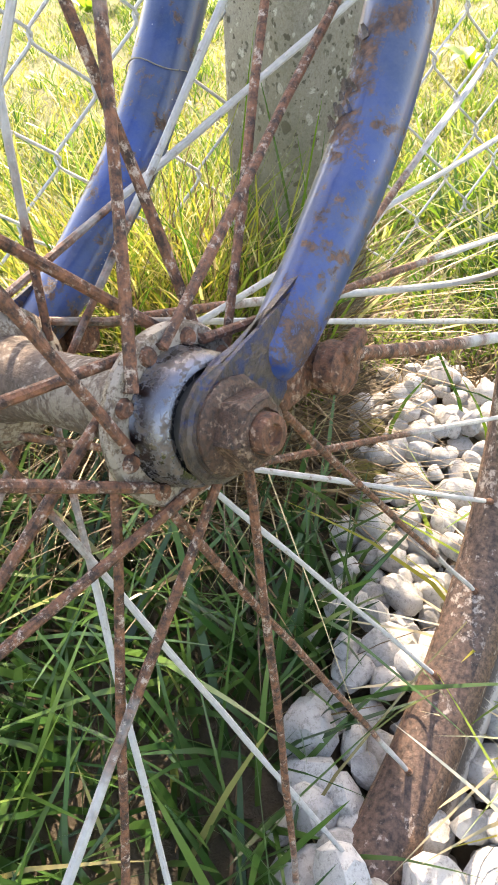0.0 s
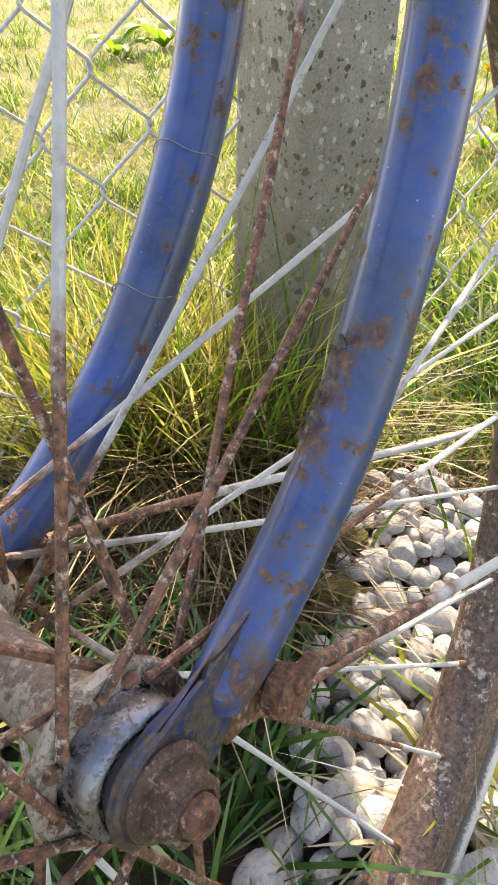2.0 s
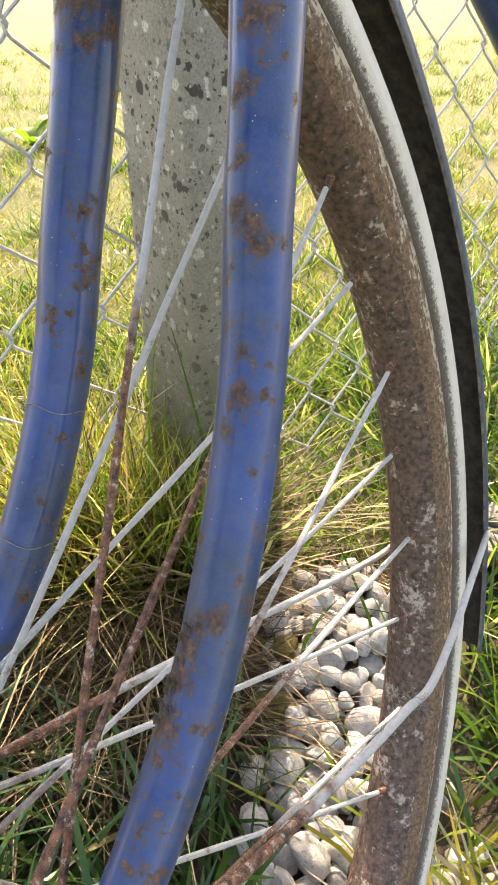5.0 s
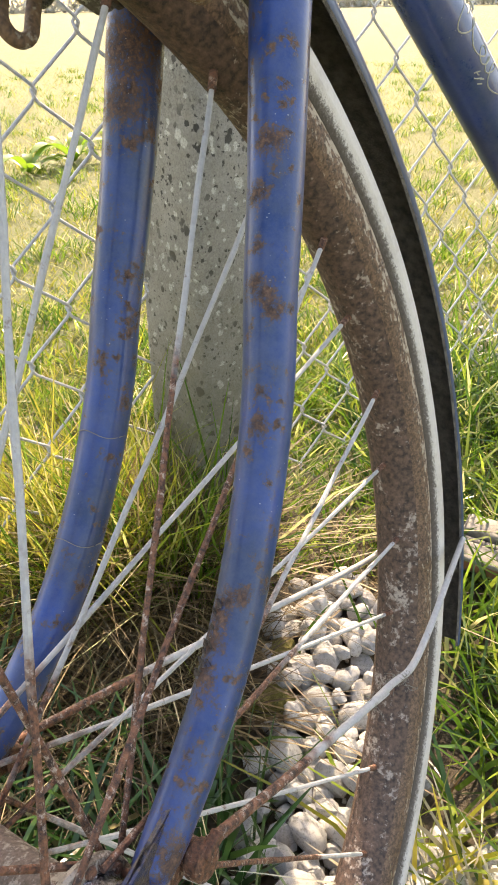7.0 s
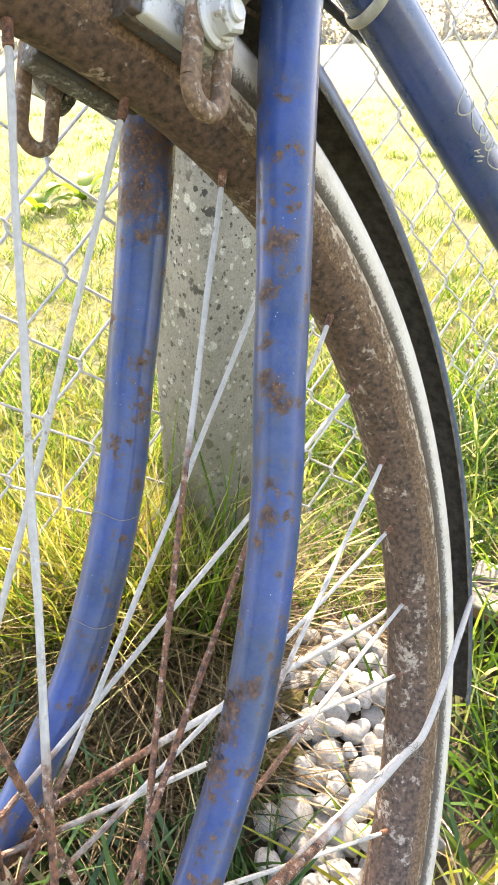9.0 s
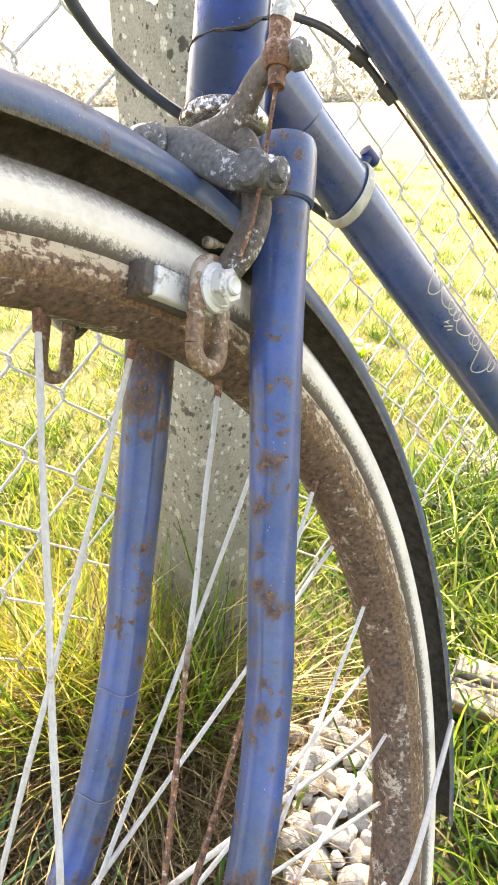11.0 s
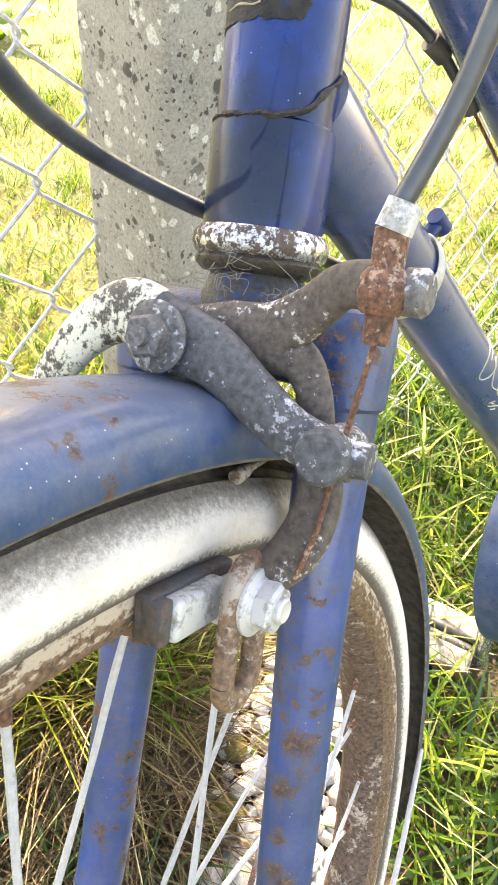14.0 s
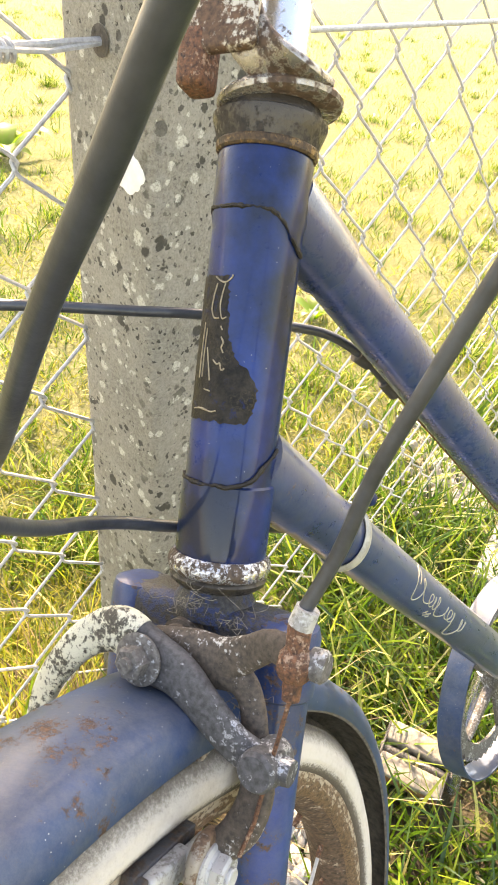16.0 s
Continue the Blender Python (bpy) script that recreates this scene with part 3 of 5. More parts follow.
ground = tagged(finish(bm, "ground", M_GROUND), "sunlit meadow turf with bare soil by the fence", "ground", kind="structure")

# ---- concrete post ----
FENCE = Vector((math.cos(radians(33.5)), math.sin(radians(33.5)), 0))
POST = Vector((0.104, 0.518, 0))
bm = bmesh.new()
rng = random.Random(3)
levels = [(-0.25, 0.052), (0.0, 0.0515), (0.12, 0.0495), (0.3, 0.0465), (0.46, 0.0450), (0.8, 0.0440), (1.1, 0.0435), (1.45, 0.043), (1.47, 0.038)]
rings = []
for z, h in levels:
    ring = []
    c = 0.009
    for sx, sy in ((1, 1), (-1, 1), (-1, -1), (1, -1)):
        for k in range(4):
            a = math.atan2(sy, sx) + radians(-45 + 30 * k)
            p = Vector((sx * (h - c) + c * math.cos(a), sy * (h - c) + c * math.sin(a)))
            w = FENCE * p.x + Vector((-FENCE.y, FENCE.x, 0)) * p.y + POST
            ring.append(bm.verts.new((w.x, w.y, z)))
    rings.append(ring)
for u, v in zip(rings, rings[1:]):
    for k in range(16):
        bm.faces.new((u[k], u[(k + 1) % 16], v[(k + 1) % 16], v[k]))
bm.faces.new(rings[-1])
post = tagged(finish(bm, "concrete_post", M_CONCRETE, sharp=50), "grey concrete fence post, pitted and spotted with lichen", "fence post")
hole_at = POST - FENCE * 0.0443 + Vector((0, 0, 0.782))
# a dark disc on the uncut face stands in for the hole's shaded inside
bm = bmesh.new()
lathe(bm, hole_at, FENCE, [(-0.0006, 0.0085), (-0.0008, 0.0062), (0.012, 0.0058), (0.012, 0.0)], 20)
part("wire_hole", bm, M_GRIME, post, "drilled hole for the line wire, its dark inside a painted disc")
bm = bmesh.new()
out_dir = Vector((FENCE.y, -FENCE.x, 0))
bl = POST - FENCE * 0.0436 + out_dir * 0.0225 + Vector((0, 0, 0.716))
rings = []
for f, lift in ((1.0, -0.0004), (0.93, 0.0008), (0.6, 0.0014)):
    ring = []
    for k in range(30):
        a = 2 * math.pi * k / 30
        r = f * (1 + 0.26 * noise.noise(Vector((math.cos(a) * 1.6, math.sin(a) * 1.6, 5))) + 0.18 * noise.noise(Vector((math.cos(a) * 5, math.sin(a) * 5, 2))))
        ring.append(bm.verts.new(bl + out_dir * (0.0150 * r * math.cos(a)) + Vector((0, 0, 0.0132 * r * math.sin(a))) - FENCE * lift))
    rings.append(ring)
for u, v in zip(rings, rings[1:]):
    for k in range(30):
        bm.faces.new((u[k], u[(k + 1) % 30], v[(k + 1) % 30], v[k]))
bm.faces.new(rings[-1])
part("bird_dropping", bm, plain("chalky white splash", (0.68, 0.68, 0.66), (0.80, 0.80, 0.78), 0.9), post, "white chalky splash")

# ---- chain-link fence ----
HALF_W, HALF_H, WIRE = 0.0425, 0.0432, 0.0015
fence_out = Vector((-FENCE.y, FENCE.x, 0))
fence = tagged(new("chain_link_fence"), "galvanised chain-link fence on a taut line wire", "fence")
KNOT = Vector((0.012, 0.500, 0.6245))


def knot_place(col, z, off=0.0):
    p = KNOT + FENCE * (HALF_W * col) + fence_out * off
    return Vector((p.x, p.y, z))


for i in range(-24, 92):
    bm = bmesh.new()
    pts = []
    for k in range(0, 31):
        z = KNOT.z + HALF_H * (k - 14)
        right = (k + i) % 2
        col = i + right
        s = 1 if right else -1
        jit = 0.03 * noise.noise(Vector((i * 1.7, k * 0.9, 2)))
        pts.append(knot_place(col - s * 0.035 + jit, z - 0.0062, 0.0015 * s))
        pts.append(knot_place(col + s * 0.028 + jit, z - 0.0022, 0.0017 * s))
        pts.append(knot_place(col + s * 0.028 + jit, z + 0.0022, -0.0017 * s))
        pts.append(knot_place(col - s * 0.035 + jit, z + 0.0062, -0.0015 * s))
    tube(bm, pts, WIRE, 6, True)
    part("wire_strand", bm, M_GALV, fence)
bm = bmesh.new()
a, b = hole_at - FENCE * 3.0 + Vector((0, 0, 0.02)), hole_at
tube(bm, smooth_line([a, a.lerp(b, 0.7) - Vector((0, 0, 0.006)), b - FENCE * 0.05, b + FENCE * 0.008], 4), 0.0021, 8)
part("line_wire", bm, M_GALV, fence, "taut galvanised line wire")
bm = bmesh.new()
coil = []
for k in range(60):
    th = 2 * math.pi * k / 12
    c = hole_at - FENCE * (0.075 - 0.0042 * k / 12) - Vector((0, 0, 0.002))
    coil.append(c + 0.0048 * (math.cos(th) * fence_out + math.sin(th) * Vector((0, 0, 1))))
tube(bm, coil, 0.0016, 6)
tube(bm, [hole_at - FENCE * 0.072 - fence_out * 0.005, hole_at - FENCE * 0.035 - fence_out * 0.004 - Vector((0, 0, 0.003)), hole_at + FENCE * 0.004 - Vector((0, 0, 0.001))], 0.0016, 6)
part("wire_splice", bm, M_GALV, fence, "twisted wire splice")
bm = bmesh.new()
tube(bm, [hole_at + FENCE * 0.08, hole_at + FENCE * 1.5 - Vector((0, 0, 0.006)), hole_at + FENCE * 4.8], 0.0021, 8)
part("line_wire", bm, M_GALV, fence, "taut galvanised line wire")

# ---- bicycle ----
LEFT = Vector((0.74052, -0.62842, 0.23816))
BACK = Vector((0.64704, 0.76246, 0.0))
UP = Vector((-0.18159, 0.15410, 0.97123))
bike = tagged(new("bicycle"), "old blue step-through bicycle, rusty and neglected, leaning against a concrete post", "bicycle")
bike.matrix_world = Matrix(((LEFT.x, BACK.x, UP.x, 0), (LEFT.y, BACK.y, UP.y, 0), (LEFT.z, BACK.z, UP.z, 0.315), (0, 0, 0, 1)))
# below: x to the bicycle's left, y back, z up in the wheel's plane, from the hub

# front wheel
PHASE = 8.0
RIM_R = 0.2950
bm = bmesh.new()
half = [(0.0160, 0.3182), (0.0176, 0.3172), (0.0180, 0.3135), (0.0178, 0.3085), (0.0166, 0.3042), (0.0138, 0.3008), (0.0092, 0.2975), (0.0045, 0.2950)]
well = [(0.0150, 0.3170), (0.0140, 0.3090), (0.0070, 0.3030)]
section = [(-x, r) for x, r in half] + [(0, 0.2942)] + half[::-1] + well + [(-x, r) for x, r in well[::-1]]
rim_mats = [1, 1, 1, 1, 1, 0, 0, 0, 0, 0, 0, 1, 1, 1, 1, 1] + [0] * 7
ring_section(bm, section, 0, 360, 180, True, rim_mats)
wheel = part("front_wheel", bm, [M_RIM, M_RIMWALL], bike, "thin-spoked front wheel with a heavily rusted steel rim", 50)
bm = bmesh.new()
tyre_sec, tyre_mat = [], []
for k in range(61):
    deg = -125 + 250 * k / 60
    a = radians(deg)
    lift = 0.0
    if abs(deg) < 42 and k % 4 < 2:
        lift = 0.0009
    elif 48 < abs(deg) < 52 or 74 < abs(deg) < 78 or 94 < abs(deg) < 98:
        lift = 0.0005
    tyre_sec.append(((0.0216 + lift) * math.sin(a), 0.3232 + (0.0172 + lift) * math.cos(a)))
    tyre_mat.append(1 if abs(deg + 2.1) < 36 else 0)
ring_section(bm, tyre_sec, 0, 360, 144, True, tyre_mat, 0.0006)
part("tyre", bm, [M_TYRE, M_TREAD], wheel, "dirty cream tyre with a brown tread", 60)
bm = bmesh.new()
lathe(bm, (0, 0, 0), (1, 0, 0), [(-0.0305, 0.0), (-0.0305, 0.0124), (-0.027, 0.0112), (-0.018, 0.0096), (0, 0.0092), (0.018, 0.0096), (0.027, 0.0112), (0.0305, 0.0124), (0.0305, 0.0)], 40, 1)
for s in (1, -1):
    lathe(bm, (s * 0.0295, 0, 0), (s, 0, 0), [(0, 0.0), (0, 0.0125), (0.0027, 0.0180), (0.0040, 0.0196), (0.0057, 0.0199), (0.0070, 0.0192), (0.0074, 0.0155), (0.0074, 0.0)], 48, 0)
hub = part("hub", bm, [M_HUB, M_BARREL], wheel, "pitted steel hub with drilled flanges", 30)
bm = bmesh.new()
lathe(bm, (0, 0, 0), (1, 0, 0), [(-0.062, 0.0), (-0.062, 0.0042), (0.0600, 0.0042), (0.0610, 0.0038), (0.0612, 0.0022), (0.0600, 0.0018), (0.0600, 0.0)], 20)
part("axle", bm, M_RUST, wheel, "rusty threaded axle")
for s in (1, -1):
    bm = bmesh.new()
    lathe(bm, (s * 0.0372, 0, 0), (s, 0, 0), [(0, 0.0), (0, 0.0152), (0.0010, 0.0146), (0.0030, 0.0145), (0.0052, 0.0143), (0.0066, 0.0137), (0.0076, 0.0127), (0.0079, 0.0116), (0.0072, 0.0108), (0.0072, 0.0)], 48)
    part("dust_cap", bm, M_CAP, wheel, "bulging chromed dust cap, spotted with rust")
    bm = bmesh.new()
    lathe(bm, (s * 0.0440, 0, 0), (s, 0, 0), [(0, 0.0), (0, 0.0102), (0.0020, 0.0102), (0.0020, 0.0)], 28)
    part("cone_seal", bm, M_RUBBER, wheel, "black cone seal")
    bm = bmesh.new()
    lathe(bm, (s * 0.0503, 0, 0), (s, 0, 0), [(0, 0.0), (0, 0.0100), (0.0008, 0.0101), (0.0016, 0.0095), (0.0020, 0.0086), (0.0020, 0.0)], 32)
    hexagon(bm, (s * 0.0520, 0, 0), (s, 0, 0), 0.0138, 0.0062, turn=0.15)
    lathe(bm, (s * 0.0578, 0, 0), (s, 0, 0), [(0, 0.0), (0, 0.0064), (0.0006, 0.0062), (0.0010, 0.0050), (0.0004, 0.0046), (0.0004, 0.0)], 28)
    for v in bm.verts:
        q = 0.0005 * noise.noise(v.co * 420)
        v.co += Vector((q * 0.5, q, q * 0.8))
    part("axle_nut", bm, M_NUT, wheel, "dark rusty flanged axle nut")
# how far from the axle the rust of single spokes reaches
RUST_REACH = {4: 0.14, 6: 0.19, 8: 0.21, 10: 0.19, 12: 0.16, 14: 0.075, 28: 0.12, 30: 0.08, 32: 0.166, 34: 0.185}
for i in range(36):
    rim_a = radians(PHASE - 10 * i)
    near = i % 2 == 0
    sgn = -1 if i % 4 in (0, 1) else 1
    hub_a = rim_a + sgn * radians(64)
    fx = 0.0350 if near else -0.0350
    head_out = (i // 2) % 2 == 1
    r_h = 0.0164
    hx = fx + (0.0030 if head_out else -0.0034) * (1 if near else -1)
    start = Vector((hx, r_h * math.cos(hub_a), r_h * math.sin(hub_a)))
    end = Vector((0.0022 if near else -0.0022, RIM_R * math.cos(rim_a), RIM_R * math.sin(rim_a)))
    bm = bmesh.new()
    bow = 0.0016 * math.sin(i * 2.7)
    mids = []
    for k in range(1, 12):
        t = k / 12
        wob = 0.00018 * math.sin(i * 3.1 + k * 1.9)
        mids.append(start.lerp(end, t) + Vector((bow * math.sin(math.pi * t) + wob, wob, 0)))
    pts = [start + Vector((-0.0055 if (near == head_out) else 0.0055, 0, 0)), start] + mids + [end]
    tube(bm, pts, [0.00125 + 0.00012 * math.sin(k * 2.3 + i) for k in range(len(pts))], 8)
    # head of the spoke on the flange's other face
    lathe(bm, start - Vector((0.0062 if (near == head_out) else -0.0062, 0, 0)), (1 if (near == head_out) else -1, 0, 0), [(0, 0.0), (0, 0.0016), (0.0010, 0.0022), (0.0018, 0.0013), (0.0018, 0.0)], 10)
    spoke = part("spoke", bm, M_SPOKE, wheel)
    spoke.color = (RUST_REACH.get(i, 0.13 if near else 0.045), 0, 0, 1)
    bm = bmesh.new()
    way = (end - start).normalized()
    lathe(bm, end - way * 0.0085, way, [(0, 0.0), (0, 0.0017), (0.0082, 0.0019), (0.0088, 0.0031), (0.0105, 0.0031), (0.0105, 0.0)], 10)
    part("spoke_nipple", bm, M_RUST, spoke)

# mudguard
MG0, MG1 = -27.5, 168.0
outer = [(-0.0268, 0.3325), (-0.0264, 0.3480), (-0.0246, 0.3560), (-0.0206, 0.3606), (-0.0110, 0.3630), (0, 0.3640), (0.0110, 0.3630), (0.0206, 0.3606), (0.0246, 0.3560), (0.0263, 0.3515), (0.0266, 0.3462)]
inner = [(x * 0.955, r - 0.0013) for x, r in reversed(outer)]
bm = bmesh.new()
ring_section(bm, outer + inner, MG0, MG1, 110, True, [0] * 10 + [1] * 12)
guard = part("mudguard", bm, [M_GUARD, M_GRIME], bike, "dusty blue steel mudguard, dark and caked with dirt underneath", 48)

# fork
S_ANG = 61.5
S = Vector((0, math.cos(radians(S_ANG)), math.sin(radians(S_ANG))))
FWD = Vector((0, -S.z, S.y))
A0 = Vector((0.001, 0.2224, 0.28))


def axis_at(k):
    return A0 + S * k


BLADE = [(0.2262, 0.288), (0.2040, 0.2455), (0.1868, 0.2100), (0.1690, 0.1750), (0.1520, 0.1440), (0.1365, 0.1130), (0.1180, 0.0845), (0.0960, 0.0575), (0.0755, 0.0375), (0.0515, 0.0205), (0.0290, 0.0075), (0.0195, 0.0036), (0.0165, 0.0024)]
BLADE_R = [0.0117, 0.0115, 0.0109, 0.0103, 0.0099, 0.0096, 0.0093, 0.0090, 0.0086, 0.0081, 0.0074, 0.0064, 0.0034]


def blade_x(z):
    return 0.0455 - 0.0095 * min(max(z / 0.23, 0), 1)


crown_mesh = bmesh.new()
cc = axis_at(0.0215)
block(crown_mesh, cc + S * 0.0025, (0.0400, 0, 0), FWD * 0.0128, S * 0.0125, 0.006)
lathe(crown_mesh, axis_at(0.030), S, [(0, 0.0), (0, 0.0172), (0.006, 0.0172), (0.009, 0.0155), (0.0125, 0.0150), (0.0125, 0)], 32)
fork = part("fork", crown_mesh, M_CROWN, bike, "blue steel fork crown, grimy")
for s in (1, -1):
    bm = bmesh.new()
    line = smooth_line([(s * blade_x(z), y, z) for y, z in BLADE], 6)
    tube(bm, line, [q * (1.0 if s > 0 else 1.07) for q in lerp_list(BLADE_R, len(line))], 24)
    part("fork_blade", bm, M_FORK, fork, "curved blue fork blade with rust chips")
    bm = bmesh.new()
    top = Vector((s * 0.036, 0.2262, 0.288))
    lathe(bm, top - S * 0.002, S, [(0, 0.0), (0, 0.0124), (0.0012, 0.0134), (0.014, 0.0137), (0.0245, 0.0135), (0.0280, 0.0124), (0.0295, 0.0090), (0.0300, 0)], 28)
    part("crown_lug", bm, M_FORK, fork, "rounded blue crown socket")
    # flattened end with the axle slot
    bm = bmesh.new()
    plate = [(0.034, 0.0180), (0.022, 0.0148), (0.010, 0.0124), (0.003, 0.0122), (-0.0035, 0.0116), (-0.0085, 0.0085), (-0.0116, 0.0036), (-0.0120, -0.0026), (-0.0098, -0.0078), (-0.0050, -0.0112), (0.0005, -0.0121), (0.0060, -0.0108), (0.0115, -0.0074), (0.020, -0.0030), (0.030, -0.0010), (0.040, 0.0095)]
    lo = [bm.verts.new((s * 0.0460, y, z)) for y, z in plate]
    hi = [bm.verts.new((s * (0.0504 if y < 0.016 else 0.0474), y, z)) for y, z in plate]
    bm.faces.new(lo)
    bm.faces.new(list(reversed(hi)))
    for k in range(len(plate)):
        j = (k + 1) % len(plate)
        bm.faces.new((lo[k], lo[j], hi[j], hi[k]))
    bmesh.ops.bevel(bm, geom=[e for e in bm.edges if abs(e.verts[0].co.x - e.verts[1].co.x) < 1e-6], offset=0.0017, segments=3, affect="EDGES")
    part("dropout", bm, M_DROPOUT, fork, "flattened fork end, paint worn to dark metal")
    # eyelet bolt with the mudguard stay
    bm = bmesh.new()
    ey = Vector((s * 0.0465, 0.0332, -0.0045))
    lathe(bm, ey - Vector((s * 0.006, 0, 0)), (s, 0, 0), [(0, 0), (0, 0.0052), (0.009, 0.0055), (0.010, 0.0064), (0.0145, 0.0060), (0.0155, 0.0040), (0.0155, 0)], 18)
    block(bm, ey - Vector((0, 0.008, -0.001)), (0.0018, 0, 0), (0, 0.008, 0), (0, 0, 0.005), 0.001)
    block(bm, ey + Vector((s * 0.0085, 0.0035, 0.0040)), (0.0020, 0, 0), (0, 0.0045, 0.0010), (0, -0.0003, 0.0018), 0.0008)
    part("eyelet_bolt", bm, M_RUST, fork, "rusty slotted eyelet bolt")
    bm = bmesh.new()
    if s > 0:
        st = [(0.0042, 0.006, 0.0), (0.0040, 0.045, -0.0180), (0.0035, 0.079, -0.0325), (0.0029, 0.113, -0.0470), (0.0014, 0.141, -0.0590), (0.0000, 0.167, -0.0712), (-0.0035, 0.204, -0.0735), (-0.0085, 0.241, -0.0745), (-0.0190, 0.302, -0.0830)]
    else:
        st = [(0.004, 0.006, 0.0), (-0.0005, 0.082, -0.0255), (-0.0045, 0.182, -0.0635), (-0.0105, 0.243, -0.0845), (-0.0170, 0.285, -0.0935), (-0.0190, 0.303, -0.0860)]
    st = [ey + Vector((s * x, y, z)) for x, y, z in st]
    tube(bm, smooth_line(st, 6), 0.0019, 10)
    part("mudguard_stay", bm, M_SPOKE, guard, "thin wire stay, rusted at the bolt and whitened beyond").color = (0.105, 0, 0, 1)

# curled black flakes of paint on the front of the blade
bm = bmesh.new()
rng = random.Random(8)
for _ in range(16):
    u = rng.random()
    c = Vector((0.0425, 0.0640, 0.0388)).lerp(Vector((0.0424, 0.0835, 0.0569)), u) + Vector((rng.uniform(-0.0025, 0.0015), 0, 0))
    along = Vector((0, 0.73, 0.68)).lerp(Vector((rng.uniform(-1, 1), 0.3, 0.3)), 0.35).normalized()
    out = Vector((-0.15, -0.70, 0.70)).normalized()
    side = along.cross(out).normalized()
    ln, wd = rng.uniform(0.0012, 0.0028), rng.uniform(0.0006, 0.0013)
    rows = []
    for k in range(4):
        f = k / 3
        q = c + along * (ln * (f - 0.5)) + out * (0.0003 + 0.0016 * f * f * rng.uniform(0.5, 1.0))
        w2 = wd * (1 - 0.5 * f)
        rows.append([bm.verts.new(q - side * w2), bm.verts.new(q + side * w2), bm.verts.new(q + side * w2 + out * 0.0002), bm.verts.new(q - side * w2 + out * 0.0002)])
    for u0, v0 in zip(rows, rows[1:]):
        for k in range(4):
            bm.faces.new((u0[k], u0[(k + 1) % 4], v0[(k + 1) % 4], v0[k]))
    bm.faces.new(rows[0])
    bm.faces.new(rows[-1][::-1])
part("flaked_paint", bm, M_DROPOUT, fork, "curled dark flakes of old paint")["kind"] = "stuff"

# headset
bm = bmesh.new()
lathe(bm, axis_at(0.0425), S, [(0.0050, 0.0), (0.0050, 0.0190), (0.0062, 0.0208), (0.0085, 0.0216), (0.0112, 0.0213), (0.0135, 0.0195), (0.0145, 0.0)], 44)
headset = part("headset", bm, M_CHROME, bike, "lower headset cup with flaking chrome")
bm = bmesh.new()
lathe(bm, axis_at(0.0425), S, [(0, 0.0), (0, 0.0172), (0.002, 0.0198), (0.0038, 0.0204), (0.0052, 0.0192), (0.0052, 0)], 44)
part("lower_race", bm, M_BRASSY, headset, "dark tarnished lower race")
bm = bmesh.new()
lathe(bm, axis_at(0.2180), S, [(0, 0.0), (0, 0.0198), (0.0016, 0.0203), (0.0040, 0.0211), (0.0080, 0.0226), (0.0095, 0.0226), (0.0105, 0.0205), (0.0135, 0.0198), (0.0160, 0.0180), (0.0180, 0.0160), (0.0195, 0.0135), (0.0195, 0)], 44)
part("upper_cup", bm, M_BRASSY, headset, "tarnished upper headset cup and locknut")
bm = bmesh.new()
lathe(bm, axis_at(0.2135), S, [(0.0006, 0.0), (0.0006, 0.0193), (0.0014, 0.0201), (0.0038, 0.0203), (0.0048, 0.0196), (0.0048, 0)], 44)
part("lower_lip", bm, M_LIP, headset, "dull brass lip of the cup")

# frame
STEER = radians(11.7)
LAT0 = Vector((0, S.z, -S.y))
FL = Vector((math.cos(STEER), 0, 0)) - math.sin(STEER) * LAT0      # the frame's left
bm = bmesh.new()
HT_R = 0.0183
lathe(bm, axis_at(0.0555), S, [(0, 0.0), (0, 0.0186), (0.003, 0.0190), (0.026, 0.0190), (0.0300, 0.0189), (0.0308, HT_R - 0.0003), (0.1300, HT_R - 0.0003), (0.1345, 0.0189), (0.156, 0.0190), (0.1585, 0.0186), (0.1585, 0)], 56)
frame_ob = part("frame", bm, M_FRAME, bike, "dark blue lugged head tube")


def frame_tube(name, k0, al, steer, length, r, label, socket, mat):
    lat = Vector((math.sin(steer), 0, 0)) + math.cos(steer) * LAT0
    d = (math.cos(al) * lat + math.sin(al) * S).normalized()
    p = axis_at(k0)
    b = bmesh.new()
    pts = [p + d * t for t in np.linspace(0, length, 12)]
    tube(b, pts, r, 32)
    ob = part(name, b, mat, frame_ob, label)
    b = bmesh.new()
    tube(b, [p + d * 0.010, p + d * 0.030, p + d * socket, p + d * (socket + 0.0015)], [r + 0.0026, r + 0.0022, r + 0.0016, r], 32)
    part("lug", b, mat, frame_ob, "brazed lug edge")
    return p, d, ob


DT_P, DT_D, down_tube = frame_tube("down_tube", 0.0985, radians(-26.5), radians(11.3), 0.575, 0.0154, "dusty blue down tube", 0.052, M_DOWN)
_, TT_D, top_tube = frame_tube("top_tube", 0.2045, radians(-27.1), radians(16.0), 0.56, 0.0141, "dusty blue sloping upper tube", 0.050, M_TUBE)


def at(x, k, f):
    """A place by the steering axis: x to the left, k along the axis, f ahead of it."""
    return A0 + Vector((x - 0.001, 0, 0)) + S * k + FWD * f


# crack lines and worn decal on the head tube
def ring_line(bm, k_of, a0, a1, rad, thick, n=40):
    pts = []
    for i in range(n + 1):
        a = radians(a0 + (a1 - a0) * i / n)
        c = axis_at(k_of(a))
        pts.append(c + rad * (math.cos(a) * FWD + math.sin(a) * Vector((1, 0, 0))))
    # dirt has gathered unevenly along the edge
    tube(bm, pts, [thick * max(0.55, 1.0 + 0.9 * noise.noise(p * 160) + 0.5 * noise.noise(p * 520)) for p in pts], 6)


